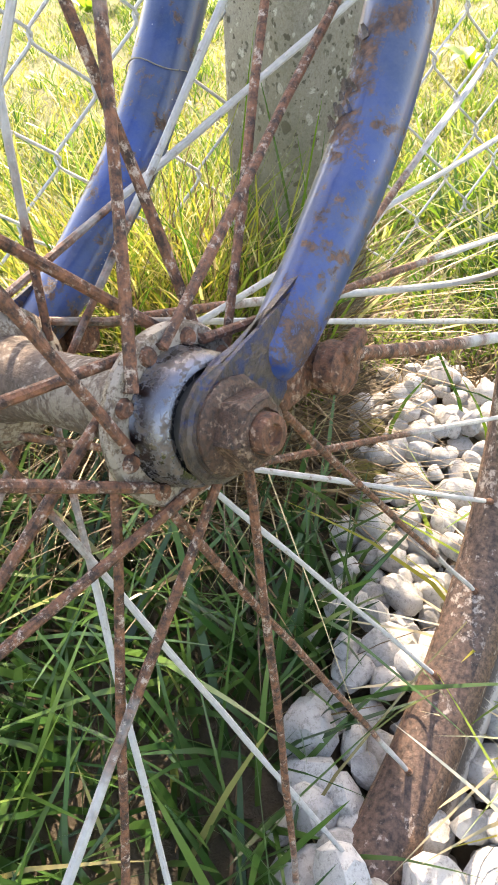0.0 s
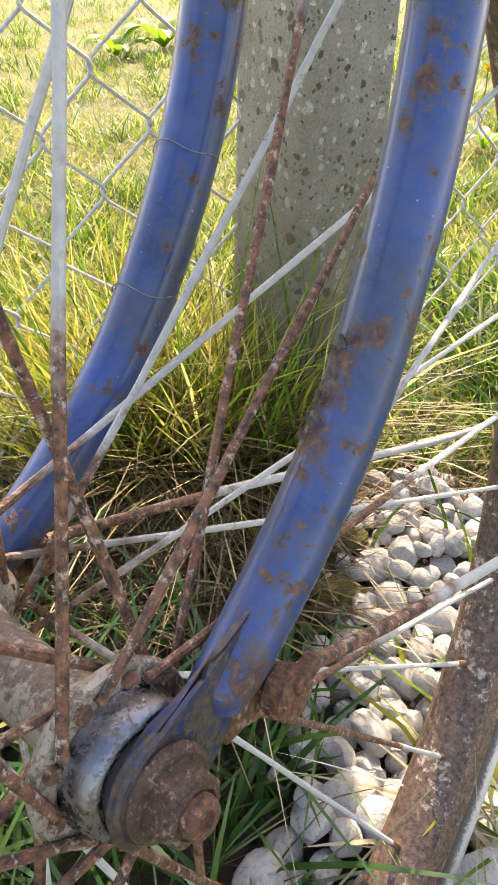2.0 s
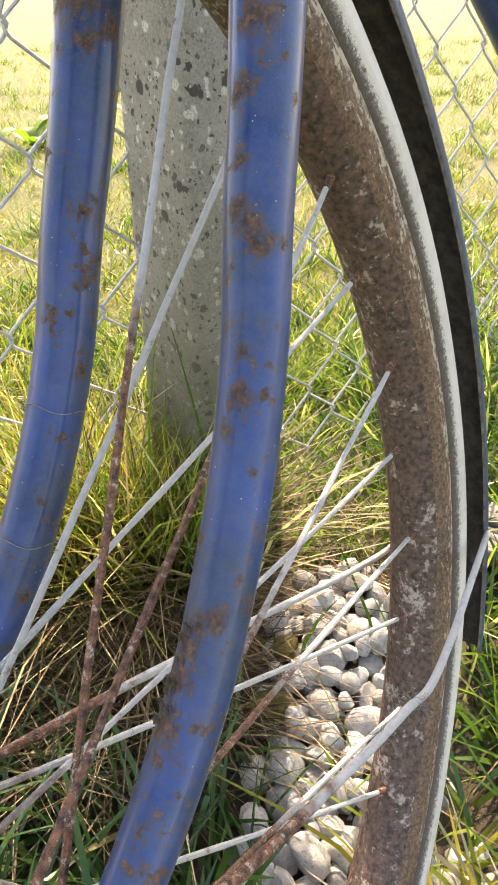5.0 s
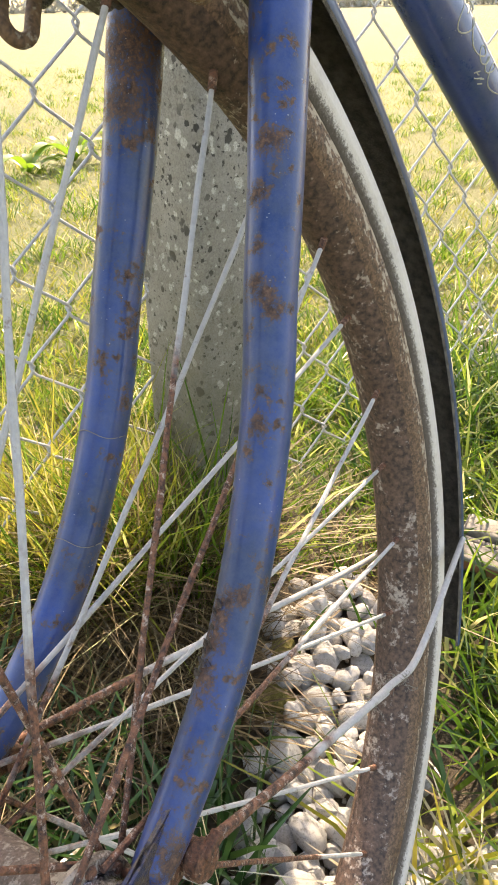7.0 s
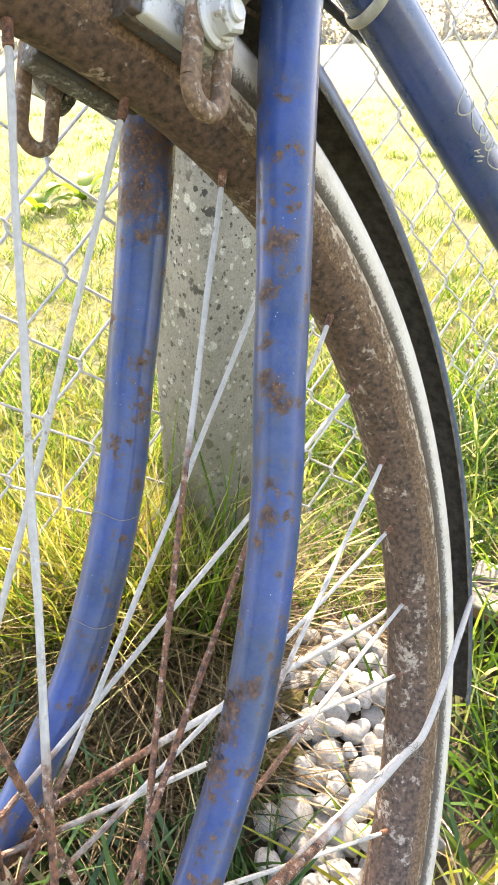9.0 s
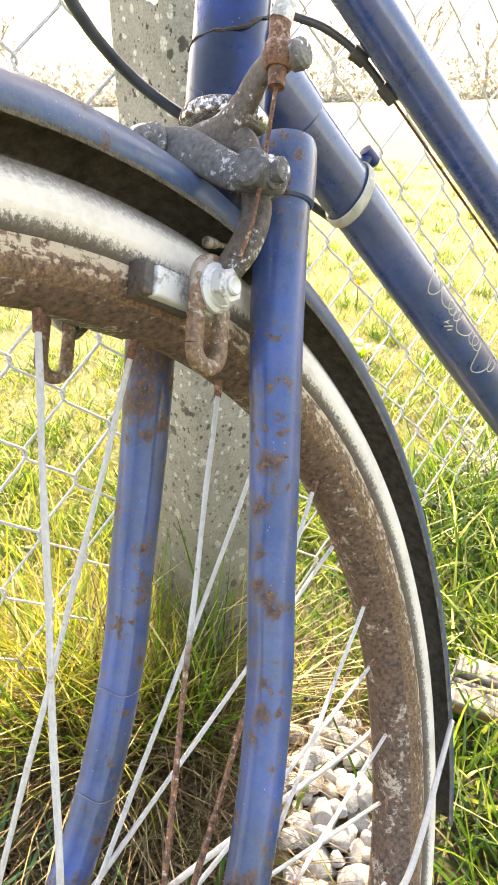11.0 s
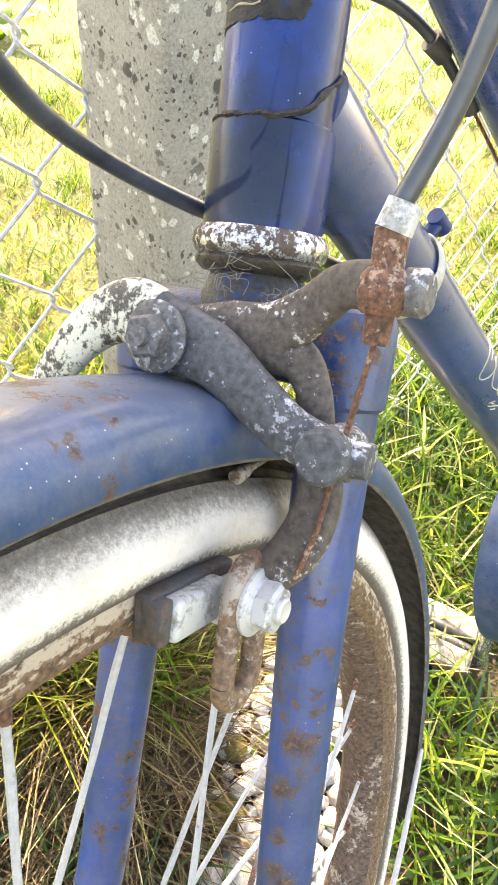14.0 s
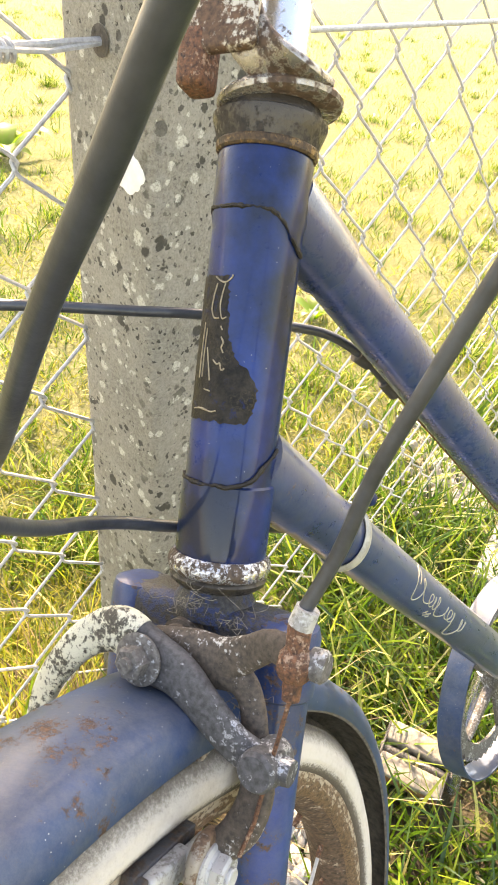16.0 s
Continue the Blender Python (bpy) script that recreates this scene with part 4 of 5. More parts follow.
for base, sway in ((0.0862, 1), (0.1918, -1)):
    bm = bmesh.new()
    ring_line(bm, lambda a: base + sway * 0.0150 * max(0, math.sin(a - 0.35)) ** 3 + 0.0012 * noise.noise(Vector((a * 3, base * 50, 0))) + 0.0005 * noise.noise(Vector((a * 14, base * 90, 3))), -120, 102, 0.01862, 0.00080, 150)
    part("lug_edge", bm, M_DECAL, frame_ob, "dirt-filled edge of the lug")
bm = bmesh.new()
rows = []
REACH = (40, 50, 49, 54, 50, 40, 26, 15, 12, 7, 7, 4, 4, 2, 2)
for i in range(57):
    f = i / 56
    k = 0.1105 + 0.0555 * f
    reach = float(np.interp(f * 14, range(15), REACH)) + 7 * noise.noise(Vector((i * 0.45, 3, 0))) + 5 * noise.noise(Vector((i * 1.3, 9, 2)))
    row = []
    for j in range(41):
        a = radians(-75 + (75 + reach) * j / 40)
        c = axis_at(k + (0.0014 * noise.noise(Vector((j * 0.35, i, 7))) if i in (0, 56) else 0))
        rad = 0.01829 + 0.00016 * noise.noise(Vector((i * 0.35, j * 0.5, 1))) + (0.00004 if j < 40 else -0.0003)
        row.append(bm.verts.new(c + rad * (math.cos(a) * FWD + math.sin(a) * Vector((1, 0, 0)))))
    rows.append(row)
for u, v in zip(rows, rows[1:]):
    for j in range(40):
        bm.faces.new((u[j], u[j + 1], v[j + 1], v[j]))
decal = part("head_decal", bm, M_DECAL, frame_ob, "worn blackened head decal with flaking gilt marks")
strokes = [[(-18, 0.1655), (-10, 0.1640), (-2, 0.1635), (5, 0.1650), (7, 0.1664)], [(-14, 0.1630), (-18, 0.1580), (-19, 0.1530), (-14, 0.1500), (-6, 0.1500)], [(-2, 0.1630), (-5, 0.1585), (-6, 0.1545), (-2, 0.1500), (4, 0.1505)], [(-2, 0.1470), (1, 0.1455)], [(0, 0.1430), (4, 0.1410), (2, 0.1390), (5, 0.1370)], [(-8, 0.1340), (-2, 0.1325), (2, 0.1330), (5, 0.1305), (9, 0.1312)], [(-24, 0.1460), (-25, 0.1360), (-25, 0.1270)], [(-30, 0.1480), (-31, 0.1380), (-31, 0.1265)], [(-20, 0.1385), (-13, 0.1300), (-10, 0.1260)], [(-36, 0.1145), (-20, 0.1150), (-4, 0.1142), (4, 0.1148)], [(-18, 0.1225), (-8, 0.1220)]]
for st in strokes:
    bm = bmesh.new()
    tube(bm, smooth_line([axis_at(k) + 0.01838 * (math.cos(radians(a)) * FWD + math.sin(radians(a)) * Vector((1, 0, 0))) for a, k in st], 4), [0.00036 * (0.8 + 0.8 * abs(noise.noise(Vector((q * 0.9, st[0][0], 0))))) for q in range(4 * (len(st) - 1) + 1)], 6)
    part("gilt_mark", bm, M_GILT, decal)

# stem and lamp bracket above the headset
bm = bmesh.new()
lathe(bm, axis_at(0.236), S, [(0, 0), (0, 0.0112), (0.07, 0.0112), (0.07, 0)], 32)
stem = part("stem", bm, M_STEM, bike, "chromed stem speckled with rust")
bm = bmesh.new()
plate = [at(0.020, 0.2385, 0.004), at(0.018, 0.2385, 0.020), at(0.008, 0.243, 0.026), at(0.000, 0.255, 0.028), at(-0.004, 0.275, 0.029)]
tube(bm, smooth_line(plate, 5), 0.0022, 16, True, (1, 0, 0), 4.0, square=0.6)
lathe(bm, axis_at(0.2310) + Vector((0.0035, 0, 0)), S + Vector((-0.10, 0, 0)), [(0, 0.0), (0, 0.0215), (0.0012, 0.0240), (0.0030, 0.0246), (0.0045, 0.0238), (0.0052, 0.0205), (0.0085, 0.0180), (0.0090, 0)], 40)
part("lamp_bracket", bm, M_PLATE, stem, "chipped lamp bracket under the stem")
bm = bmesh.new()
block(bm, at(-0.006, 0.272, 0.0295), (0.0150, 0, 0), FWD * 0.0030 + Vector((0.0015, 0, 0)), S * 0.030, 0.0024)
part("clamp", bm, M_BRACKET, stem, "rusty bracket tab")
bm = bmesh.new()
block(bm, at(-0.0170, 0.2410, 0.0265), (0.0062, 0, 0), FWD * 0.0065 + S * 0.001, S * 0.0105, 0.003)
part("bracket_lug", bm, M_RUST, stem, "rust-brown lug under the bracket")

# brake caliper
bm = bmesh.new()
lathe(bm, at(-0.002, 0.0222, 0.010), FWD, [(0, 0), (0, 0.0085), (0.010, 0.0085), (0.0105, 0.0070), (0.034, 0.0070), (0.034, 0)], 24)
caliper = part("brake_caliper", bm, M_CALIPER, bike, "side-pull brake caliper in grimy flaking alloy")
bm = bmesh.new()
arm = smooth_line([at(-0.0365, -0.052, 0.043), at(-0.0500, -0.030, 0.043), at(-0.0500, -0.008, 0.041), at(-0.0405, 0.010, 0.040), at(-0.0285, 0.0225, 0.039), at(-0.015, 0.0278, 0.039), at(-0.002, 0.0225, 0.039), at(0.0130, 0.0195, 0.040), at(0.0262, 0.0120, 0.041), at(0.0390, 0.0040, 0.041), at(0.0500, 0.0005, 0.040)], 6)
w = lerp_list([0.0050, 0.0052, 0.0055, 0.0064, 0.0076, 0.0092, 0.0104, 0.0088, 0.0074, 0.0068, 0.0064], len(arm))
tube(bm, arm, w, 20, True, FWD, 0.46, square=0.72)
part("long_arm", bm, M_ARM, caliper, "curved front arm, silver flaking over dark metal")
bm = bmesh.new()
tube(bm, arm[:34], [q + 0.0003 for q in w[:34]], 20, True, FWD, 0.49, square=0.72)
part("arc_arm", bm, M_FLECK, caliper, "far curve of the arm, pale plating flecked black")
bm = bmesh.new()
tube(bm, smooth_line([at(-0.004, 0.0220, 0.031), at(0.014, 0.0250, 0.031), at(0.027, 0.0275, 0.032), at(0.0385, 0.0345, 0.035), at(0.0480, 0.0410, 0.039), at(0.0590, 0.0415, 0.043)], 6), lerp_list([0.0085, 0.0094, 0.0080, 0.0062, 0.0056, 0.0060], 31), 18, True, FWD, 0.5, square=0.75)
tube(bm, smooth_line([at(0.020, 0.0225, 0.032), at(0.0335, 0.0220, 0.032), at(0.0405, 0.0150, 0.033), at(0.0440, 0.0020, 0.034), at(0.0480, -0.0120, 0.036), at(0.0455, -0.0260, 0.039), at(0.0375, -0.0370, 0.041)], 6), lerp_list([0.0076, 0.0060, 0.0050, 0.0054, 0.0064, 0.0068, 0.0060], 37), 18, True, FWD, 0.52, square=0.75)
part("y_arm", bm, M_CALIPER, caliper, "forked rear arm, brown with grime")
bm = bmesh.new()
lathe(bm, at(-0.002, 0.0222, 0.0445), FWD, [(0, 0), (0, 0.0098), (0.0012, 0.0100), (0.0020, 0.0088), (0.0020, 0)], 28)
hexagon(bm, at(-0.002, 0.0222, 0.0465), FWD, 0.0110, 0.0055, turn=0.4)
lathe(bm, at(-0.002, 0.0222, 0.0520), FWD, [(0, 0), (0, 0.0030), (0.0016, 0.0027), (0.0016, 0)], 14)
part("pivot_bolt", bm, M_ALLOY, caliper, "dull hexagonal pivot bolt on a washer")
bm = bmesh.new()
lathe(bm, at(0.0515, 0.0005, 0.031), FWD, [(0, 0), (0, 0.0066), (0.0020, 0.0072), (0.0160, 0.0072), (0.0175, 0.0060), (0.0175, 0)], 24)
lathe(bm, at(0.0500, 0.0005, 0.0395), (1, 0, 0), [(0, 0), (0, 0.0062), (0.0070, 0.0062), (0.0075, 0.0050), (0.0115, 0.0045), (0.0115, 0)], 18)
part("cable_anchor", bm, M_ARM, caliper, "worn cable anchor bolt")
bm = bmesh.new()
for k0, prof in ((0.0285, [(0, 0), (0, 0.0030), (0.0070, 0.0034), (0.0075, 0.0041), (0.0075, 0)]), (0.0352, [(0, 0), (0, 0.0042), (0.0016, 0.0056), (0.0050, 0.0060), (0.0085, 0.0055), (0.0102, 0.0042), (0.0102, 0)]), (0.0450, [(0, 0), (0, 0.0038), (0.0090, 0.0041), (0.0090, 0)])):
    lathe(bm, at(0.0600, k0, 0.0455), S, prof, 20)
part("barrel_adjuster", bm, M_RUST, caliper, "rust-brown cable barrel adjuster")
bm = bmesh.new()
lathe(bm, at(0.0640, 0.041, 0.0420), (1, 0, 0), [(0, 0), (0, 0.0054), (0.0045, 0.0056), (0.0058, 0.0044), (0.0058, 0)], 18)
part("lock_nut", bm, M_ALLOY, caliper, "pale lock nut")
bm = bmesh.new()
lathe(bm, at(0.0602, 0.0535, 0.0457), S + Vector((0.3, 0, 0)), [(0, 0), (0, 0.0044), (0.0065, 0.0041), (0.0065, 0)], 16)
part("ferrule", bm, M_LEAD, caliper, "white-flecked cable ferrule")
bm = bmesh.new()
tube(bm, [at(0.0600, 0.030, 0.0455), at(0.0570, 0.014, 0.0440), at(0.0545, 0.003, 0.0420), at(0.0515, -0.020, 0.0430), at(0.0485, -0.032, 0.0450)], 0.0008, 8)
part("inner_wire", bm, M_RUST, caliper, "thin rusty brake wire")
bm = bmesh.new()
pin0, pin1 = Vector((0.0185, 0.2375, 0.2650)), Vector((0.0180, 0.1945, 0.2785))
tube(bm, [pin0, pin0.lerp(pin1, 0.5), pin1], 0.0012, 8)
lathe(bm, pin1, pin1 - pin0, [(-0.004, 0), (-0.004, 0.0013), (-0.001, 0.0022), (0.0035, 0.0026), (0.0048, 0.0020), (0.0050, 0)], 14)
tube(bm, [pin0.lerp(pin1, 0.30) + Vector((0, 0.002, 0.008)), pin0.lerp(pin1, 0.30) + Vector((0, 0, -0.003))], 0.0012, 8)
part("spring_end", bm, M_LOOP, caliper, "bent return spring end")
for s in (1, -1):
    # slotted end of the arm
    near_side = s > 0
    bm = bmesh.new()
    lp = []
    for i in range(41):
        a = 2 * math.pi * i / 40
        kk = 0.0190 if math.sin(a) > 0 else (-0.0055 if near_side else -0.0090)
        wd = 0.0074 if near_side else 0.0066
        lp.append(at(s * 0.0352, -0.0585 + kk + wd * math.sin(a), (0.0440 if near_side else 0.0565) + wd * math.cos(a)))
    tube(bm, lp, 0.0033 if near_side else 0.0027, 14, False, (1, 0, 0), 0.85, square=0.7)
    part("slotted_end", bm, M_LOOP, caliper, "slotted looped end of the brake arm")
    bm = bmesh.new()
    kb, fb = (-0.0420, 0.0440) if near_side else (-0.0440, 0.0500)
    lathe(bm, at(s * 0.0372, kb, fb), (s, 0, 0), [(0, 0), (0, 0.0094), (0.0016, 0.0094), (0.0022, 0.0084), (0.0024, 0.0076), (0.0034, 0.0072), (0.0034, 0)], 30)
    hexagon(bm, at(s * 0.0405, kb, fb), (s, 0, 0), 0.0122, 0.0048, turn=0.2)
    lathe(bm, at(s * 0.0450, kb, fb), (s, 0, 0), [(0, 0), (0, 0.0036), (0.0014, 0.0036), (0.0020, 0.0030), (0.0014, 0.0016), (0.0014, 0)], 16)
    part("pad_bolt", bm, M_LEAD, caliper, "pale pad bolt and washer")
    bm = bmesh.new()
    if near_side:
        block(bm, at(s * 0.0260, -0.0440, 0.0550), (0.0030, 0, 0), FWD * 0.0112, S * 0.0058, 0.0016)
        block(bm, at(s * 0.0300, -0.0450, 0.0400), (0.0042, 0, 0), FWD * 0.0070, S * 0.0064, 0.0012)
    else:
        block(bm, at(s * 0.0262, -0.0468, 0.0465), (0.0044, 0, 0), FWD * 0.0225, S * 0.0048, 0.0014)
    shoe = part("brake_shoe", bm, M_LEAD if near_side else M_ALLOY, caliper, "grey alloy brake shoe")
    bm = bmesh.new()
    block(bm, at(s * (0.0212 if near_side else 0.0198), -0.0437, 0.0520 if near_side else 0.0465), (0.0028 if near_side else 0.0018, 0, 0), FWD * (0.0185 if near_side else 0.0240), S * (0.0066 if near_side else 0.0072), 0.0008)
    if near_side:
        block(bm, at(s * 0.0240, -0.0437, 0.0684), (0.0034, 0, 0), FWD * 0.0022, S * 0.0060, 0.0008)
    part("pad", bm, M_PAD, shoe, "hardened brown brake pad")

# cables
bm = bmesh.new()
tube(bm, smooth_line([at(0.0605, 0.0580, 0.0457), (0.0700, 0.2195, 0.3725), (0.0800, 0.2270, 0.3990), (0.0935, 0.2350, 0.4260), (0.1116, 0.2424, 0.4602), (0.1330, 0.2480, 0.5000)], 6), 0.0025, 12)
part("brake_cable", bm, M_CABLE, bike, "black front brake cable casing")
bm = bmesh.new()
tube(bm, smooth_line([(0.018, 0.385, 0.235), (0.004, 0.352, 0.262), (-0.008, 0.312, 0.292), (-0.0170, 0.2760, 0.3180), (-0.0225, 0.2500, 0.3352), (-0.0275, 0.2300, 0.3505), (-0.0262, 0.2090, 0.3660), (-0.0200, 0.1905, 0.3795), (-0.0120, 0.1745, 0.3935), (-0.0020, 0.1570, 0.4110)], 6), 0.0027, 12)
part("gear_cable", bm, M_CABLE, bike, "black lower cable casing")
bm = bmesh.new()
line_b = [(0.0215, 0.3990, 0.3325), (0.0120, 0.3845, 0.3570), (0.0005, 0.3715, 0.3735), (-0.0130, 0.3560, 0.3840), (-0.0370, 0.3170, 0.4040), (-0.0600, 0.2945, 0.4130), (-0.0780, 0.2722, 0.4222), (-0.0927, 0.2540, 0.4292), (-0.1080, 0.2340, 0.4370), (-0.1250, 0.2100, 0.4460)]
tube(bm, smooth_line(line_b, 6), 0.0025, 12)
part("rear_brake_cable", bm, M_CABLE, bike, "black upper cable casing")
for c0, c1 in (((0.0095, 0.3820, 0.3600), (0.0140, 0.3875, 0.3530)), ((0.0190, 0.3955, 0.3390), (0.0230, 0.4010, 0.3290))):
    bm = bmesh.new()
    tube(bm, [c0, c1], 0.0046, 12)
    tube(bm, [Vector(c0).lerp(Vector(c1), 0.5), Vector(c0).lerp(Vector(c1), 0.5) + Vector((0.004, 0.010, 0.008))], 0.0030, 8)
    part("cable_clip", bm, M_RUBBER, top_tube, "dark cable clip")
bm = bmesh.new()
e0 = Vector((0.0225, 0.4005, 0.3300))
tube(bm, [e0, e0 + TT_D * 0.15, e0 + TT_D * 0.34], 0.0009, 6)
part("bare_wire", bm, M_RUST, bike, "thin bare brake wire along the tube")
bm = bmesh.new()
tube(bm, smooth_line([(0.1170, 0.1350, 0.5350), (0.0986, 0.1365, 0.5166), (0.0858, 0.1364, 0.5021), (0.0668, 0.1382, 0.4830), (0.0450, 0.1435, 0.4610), (0.0200, 0.1530, 0.4390), (-0.0120, 0.1680, 0.4170)], 6), 0.0024, 16)
part("looping_cable", bm, M_CABLE, bike, "black cable casing looping from the handlebar")

# strap and peg on the down tube
tc = 0.1035
u1 = (FL - DT_D * FL.dot(DT_D)).normalized()
u2 = DT_D.cross(u1).normalized()
if u2.z < 0:
    u2 = -u2


def on_tube(t, ang, rad):
    return DT_P + DT_D * t + rad * (math.cos(ang) * u1 + math.sin(ang) * u2)


bm = bmesh.new()
ring = []
for i in range(41):
    a = 2 * math.pi * i / 40
    ring.append(on_tube(tc - 0.004 * math.sin(a) - 0.003 * math.cos(a), a, 0.0166))
tube(bm, ring, 0.0012, 8, False, DT_D, 2.6)
strap = part("strap", bm, M_STRAP, down_tube, "yellowed plastic strap round the tube")
bm = bmesh.new()
pg = on_tube(tc - 0.005, 1.25, 0.015)
pd = (pg - (DT_P + DT_D * (tc - 0.005))).normalized()
tube(bm, [pg, pg + pd * 0.007, pg + pd * 0.010], [0.0036, 0.0034, 0.0028], 12)
lathe(bm, pg + pd * 0.009 - DT_D * 0.004, DT_D, [(0, 0), (0, 0.0036), (0.009, 0.0040), (0.0105, 0.0026), (0.0105, 0)], 12)
part("peg", bm, M_FRAME, down_tube, "small blue peg on the tube")

# maker's script on the down tube, a plain looping line
t0 = 0.1745
script = []
for i in range(260):
    u = i / 259
    turn = 2 * math.pi * (9.5 * u + 0.35 * math.sin(u * 19))
    tall = 0.24 + 0.50 * math.exp(-(u / 0.10) ** 2) + 0.26 * math.exp(-((u - 0.46) / 0.05) ** 2) + 0.40 * math.exp(-((u - 0.84) / 0.06) ** 2)
    drop = 0.34 * math.exp(-((u - 0.84) / 0.07) ** 2) - 0.22 * math.exp(-(u / 0.10) ** 2)
    script.append(on_tube(t0 + 0.090 * u + (0.0030 + 0.0016 * math.sin(u * 31)) * math.cos(turn), -0.14 - 0.06 * u - drop + tall * math.sin(turn), 0.01548))
bm = bmesh.new()
tube(bm, script, 0.00040, 5)
part("transfer", bm, M_CREAM, down_tube, "pale looping line of a worn maker's transfer")
bm = bmesh.new()
for i in range(6):
    a, b = on_tube(t0 + 0.0290 + 0.0013 * i, -0.78 + 0.09 * math.sin(i * 2.1), 0.0155), on_tube(t0 + 0.0308 + 0.0013 * i, -0.66 + 0.09 * math.cos(i * 1.7), 0.0155)
    tube(bm, [a, b], 0.0004, 5)
part("scuff", bm, M_CREAM, down_tube, "pale scuffed mark")

# chain wheel, crank and pedal beyond the frame
BB = DT_P + DT_D * 0.580
AXLE = -FL
bm = bmesh.new()
lathe(bm, BB - AXLE * 0.034, AXLE, [(0, 0), (0, 0.020), (0.068, 0.020), (0.068, 0)], 32)
part("bottom_bracket", bm, M_FRAME, frame_ob, "blue bottom bracket shell")
CW = BB + AXLE * 0.058
ca = Vector((0, 1, 0)) - AXLE * AXLE.y
ca.normalize()
cb = AXLE.cross(ca)
CW = CW - cb * 0.010 + bike.matrix_world.inverted().to_3x3() @ Vector((0.009, 0.0, -0.014))
bm = bmesh.new()
secs = [(-0.013, 0.1080), (0.010, 0.1100), (0.0115, 0.1080), (0.0115, 0.1060), (-0.013, 0.1060)]
rows = []
for i in range(72):
    th = 2 * math.pi * i / 72
    rows.append([bm.verts.new(CW + AXLE * h + r * (math.cos(th) * ca + math.sin(th) * cb)) for h, r in secs])
for i in range(72):
    u, v = rows[i], rows[(i + 1) % 72]
    for k in range(5):
        bm.faces.new((u[k], u[(k + 1) % 5], v[(k + 1) % 5], v[k]))
chainset = part("chain_guard", bm, M_GUARD, bike, "blue chain guard ring round the chain wheel")
bm = bmesh.new()
rows = []
for i in range(92):
    th = 2 * math.pi * i / 92
    ro = 0.0935 if i % 2 else 0.0885
    rows.append([bm.verts.new(CW + AXLE * h + r * (math.cos(th) * ca + math.sin(th) * cb)) for h, r in ((-0.0015, 0.074), (-0.0015, ro), (0.0015, ro), (0.0015, 0.074))])
for i in range(92):
    u, v = rows[i], rows[(i + 1) % 92]
    for k in range(4):
        bm.faces.new((u[k], u[(k + 1) % 4], v[(k + 1) % 4], v[k]))
for i in range(5):
    th = 2 * math.pi * i / 5 + 0.3
    tube(bm, [CW + 0.014 * (math.cos(th) * ca + math.sin(th) * cb), CW + 0.076 * (math.cos(th) * ca + math.sin(th) * cb)], [0.006, 0.0045], 8)
lathe(bm, CW - AXLE * 0.004, AXLE, [(0, 0), (0, 0.018), (0.010, 0.018), (0.010, 0)], 24)
part("chain_wheel", bm, M_ALLOY, chainset, "dull steel chain wheel with five arms")
inv = bike.matrix_world.inverted()
PED = inv @ Vector((0.443, 0.391, 0.036))
hub_c = CW + AXLE * 0.012
bm = bmesh.new()
tube(bm, smooth_line([hub_c, hub_c.lerp(PED, 0.35) + AXLE * 0.006, hub_c.lerp(PED, 0.7) + AXLE * 0.004, PED - (hub_c - PED).normalized() * 0.012], 5), lerp_list([0.0105, 0.0085, 0.0080, 0.0105], 16), 14, True, AXLE, 0.7)
crank = part("crank", bm, M_STEM, chainset, "bright chromed crank arm")
E0 = PED
AXLE = (inv.to_3x3() @ Vector((-0.79, 0.60, 0.02))).normalized()
pw = inv.to_3x3() @ Vector((0.62, 0.77, 0.14))
pw = (pw - AXLE * pw.dot(AXLE)).normalized()
pn = AXLE.cross(pw)
bm = bmesh.new()
tube(bm, [E0, E0 + AXLE * 0.095], 0.0055, 12)
for h in (0.012, 0.092):
    block(bm, E0 + AXLE * h, AXLE * 0.0014, pw * 0.033, pn * 0.0085, 0.001)
pedal = part("pedal", bm, M_ALLOY, bike, "worn pedal frame with a steel spindle")
for q in (-1, 1):
    bm = bmesh.new()
    block(bm, E0 + AXLE * 0.052 + pw * (0.0215 * q), AXLE * 0.039, pw * 0.0135, pn * 0.0105, 0.003)
    part("pedal_rubber", bm, M_PEDAL, pedal, "bleached pedal rubber block")
bm = bmesh.new()
block(bm, E0 + AXLE * 0.052 - pw * 0.0335, AXLE * 0.038, pw * 0.0016, pn * 0.007, 0.0008)
part("reflector", bm, M_BRICK, pedal, "faded amber reflector strip")

# cobwebs and fluff caught on the wheel and the brake
def fluff(centre, size, count, seed):
    rng = random.Random(seed)
    b = bmesh.new()
    for _ in range(count):
        p = Vector(centre) + Vector([rng.gauss(0, size * 0.4) for _ in range(3)])
        pts = [p]
        for _ in range(4):
            p = p + Vector([rng.gauss(0, size * 0.33) for _ in range(3)])
            pts.append(p)
        tube(b, smooth_line(pts, 3), 0.00010, 4)
    return b


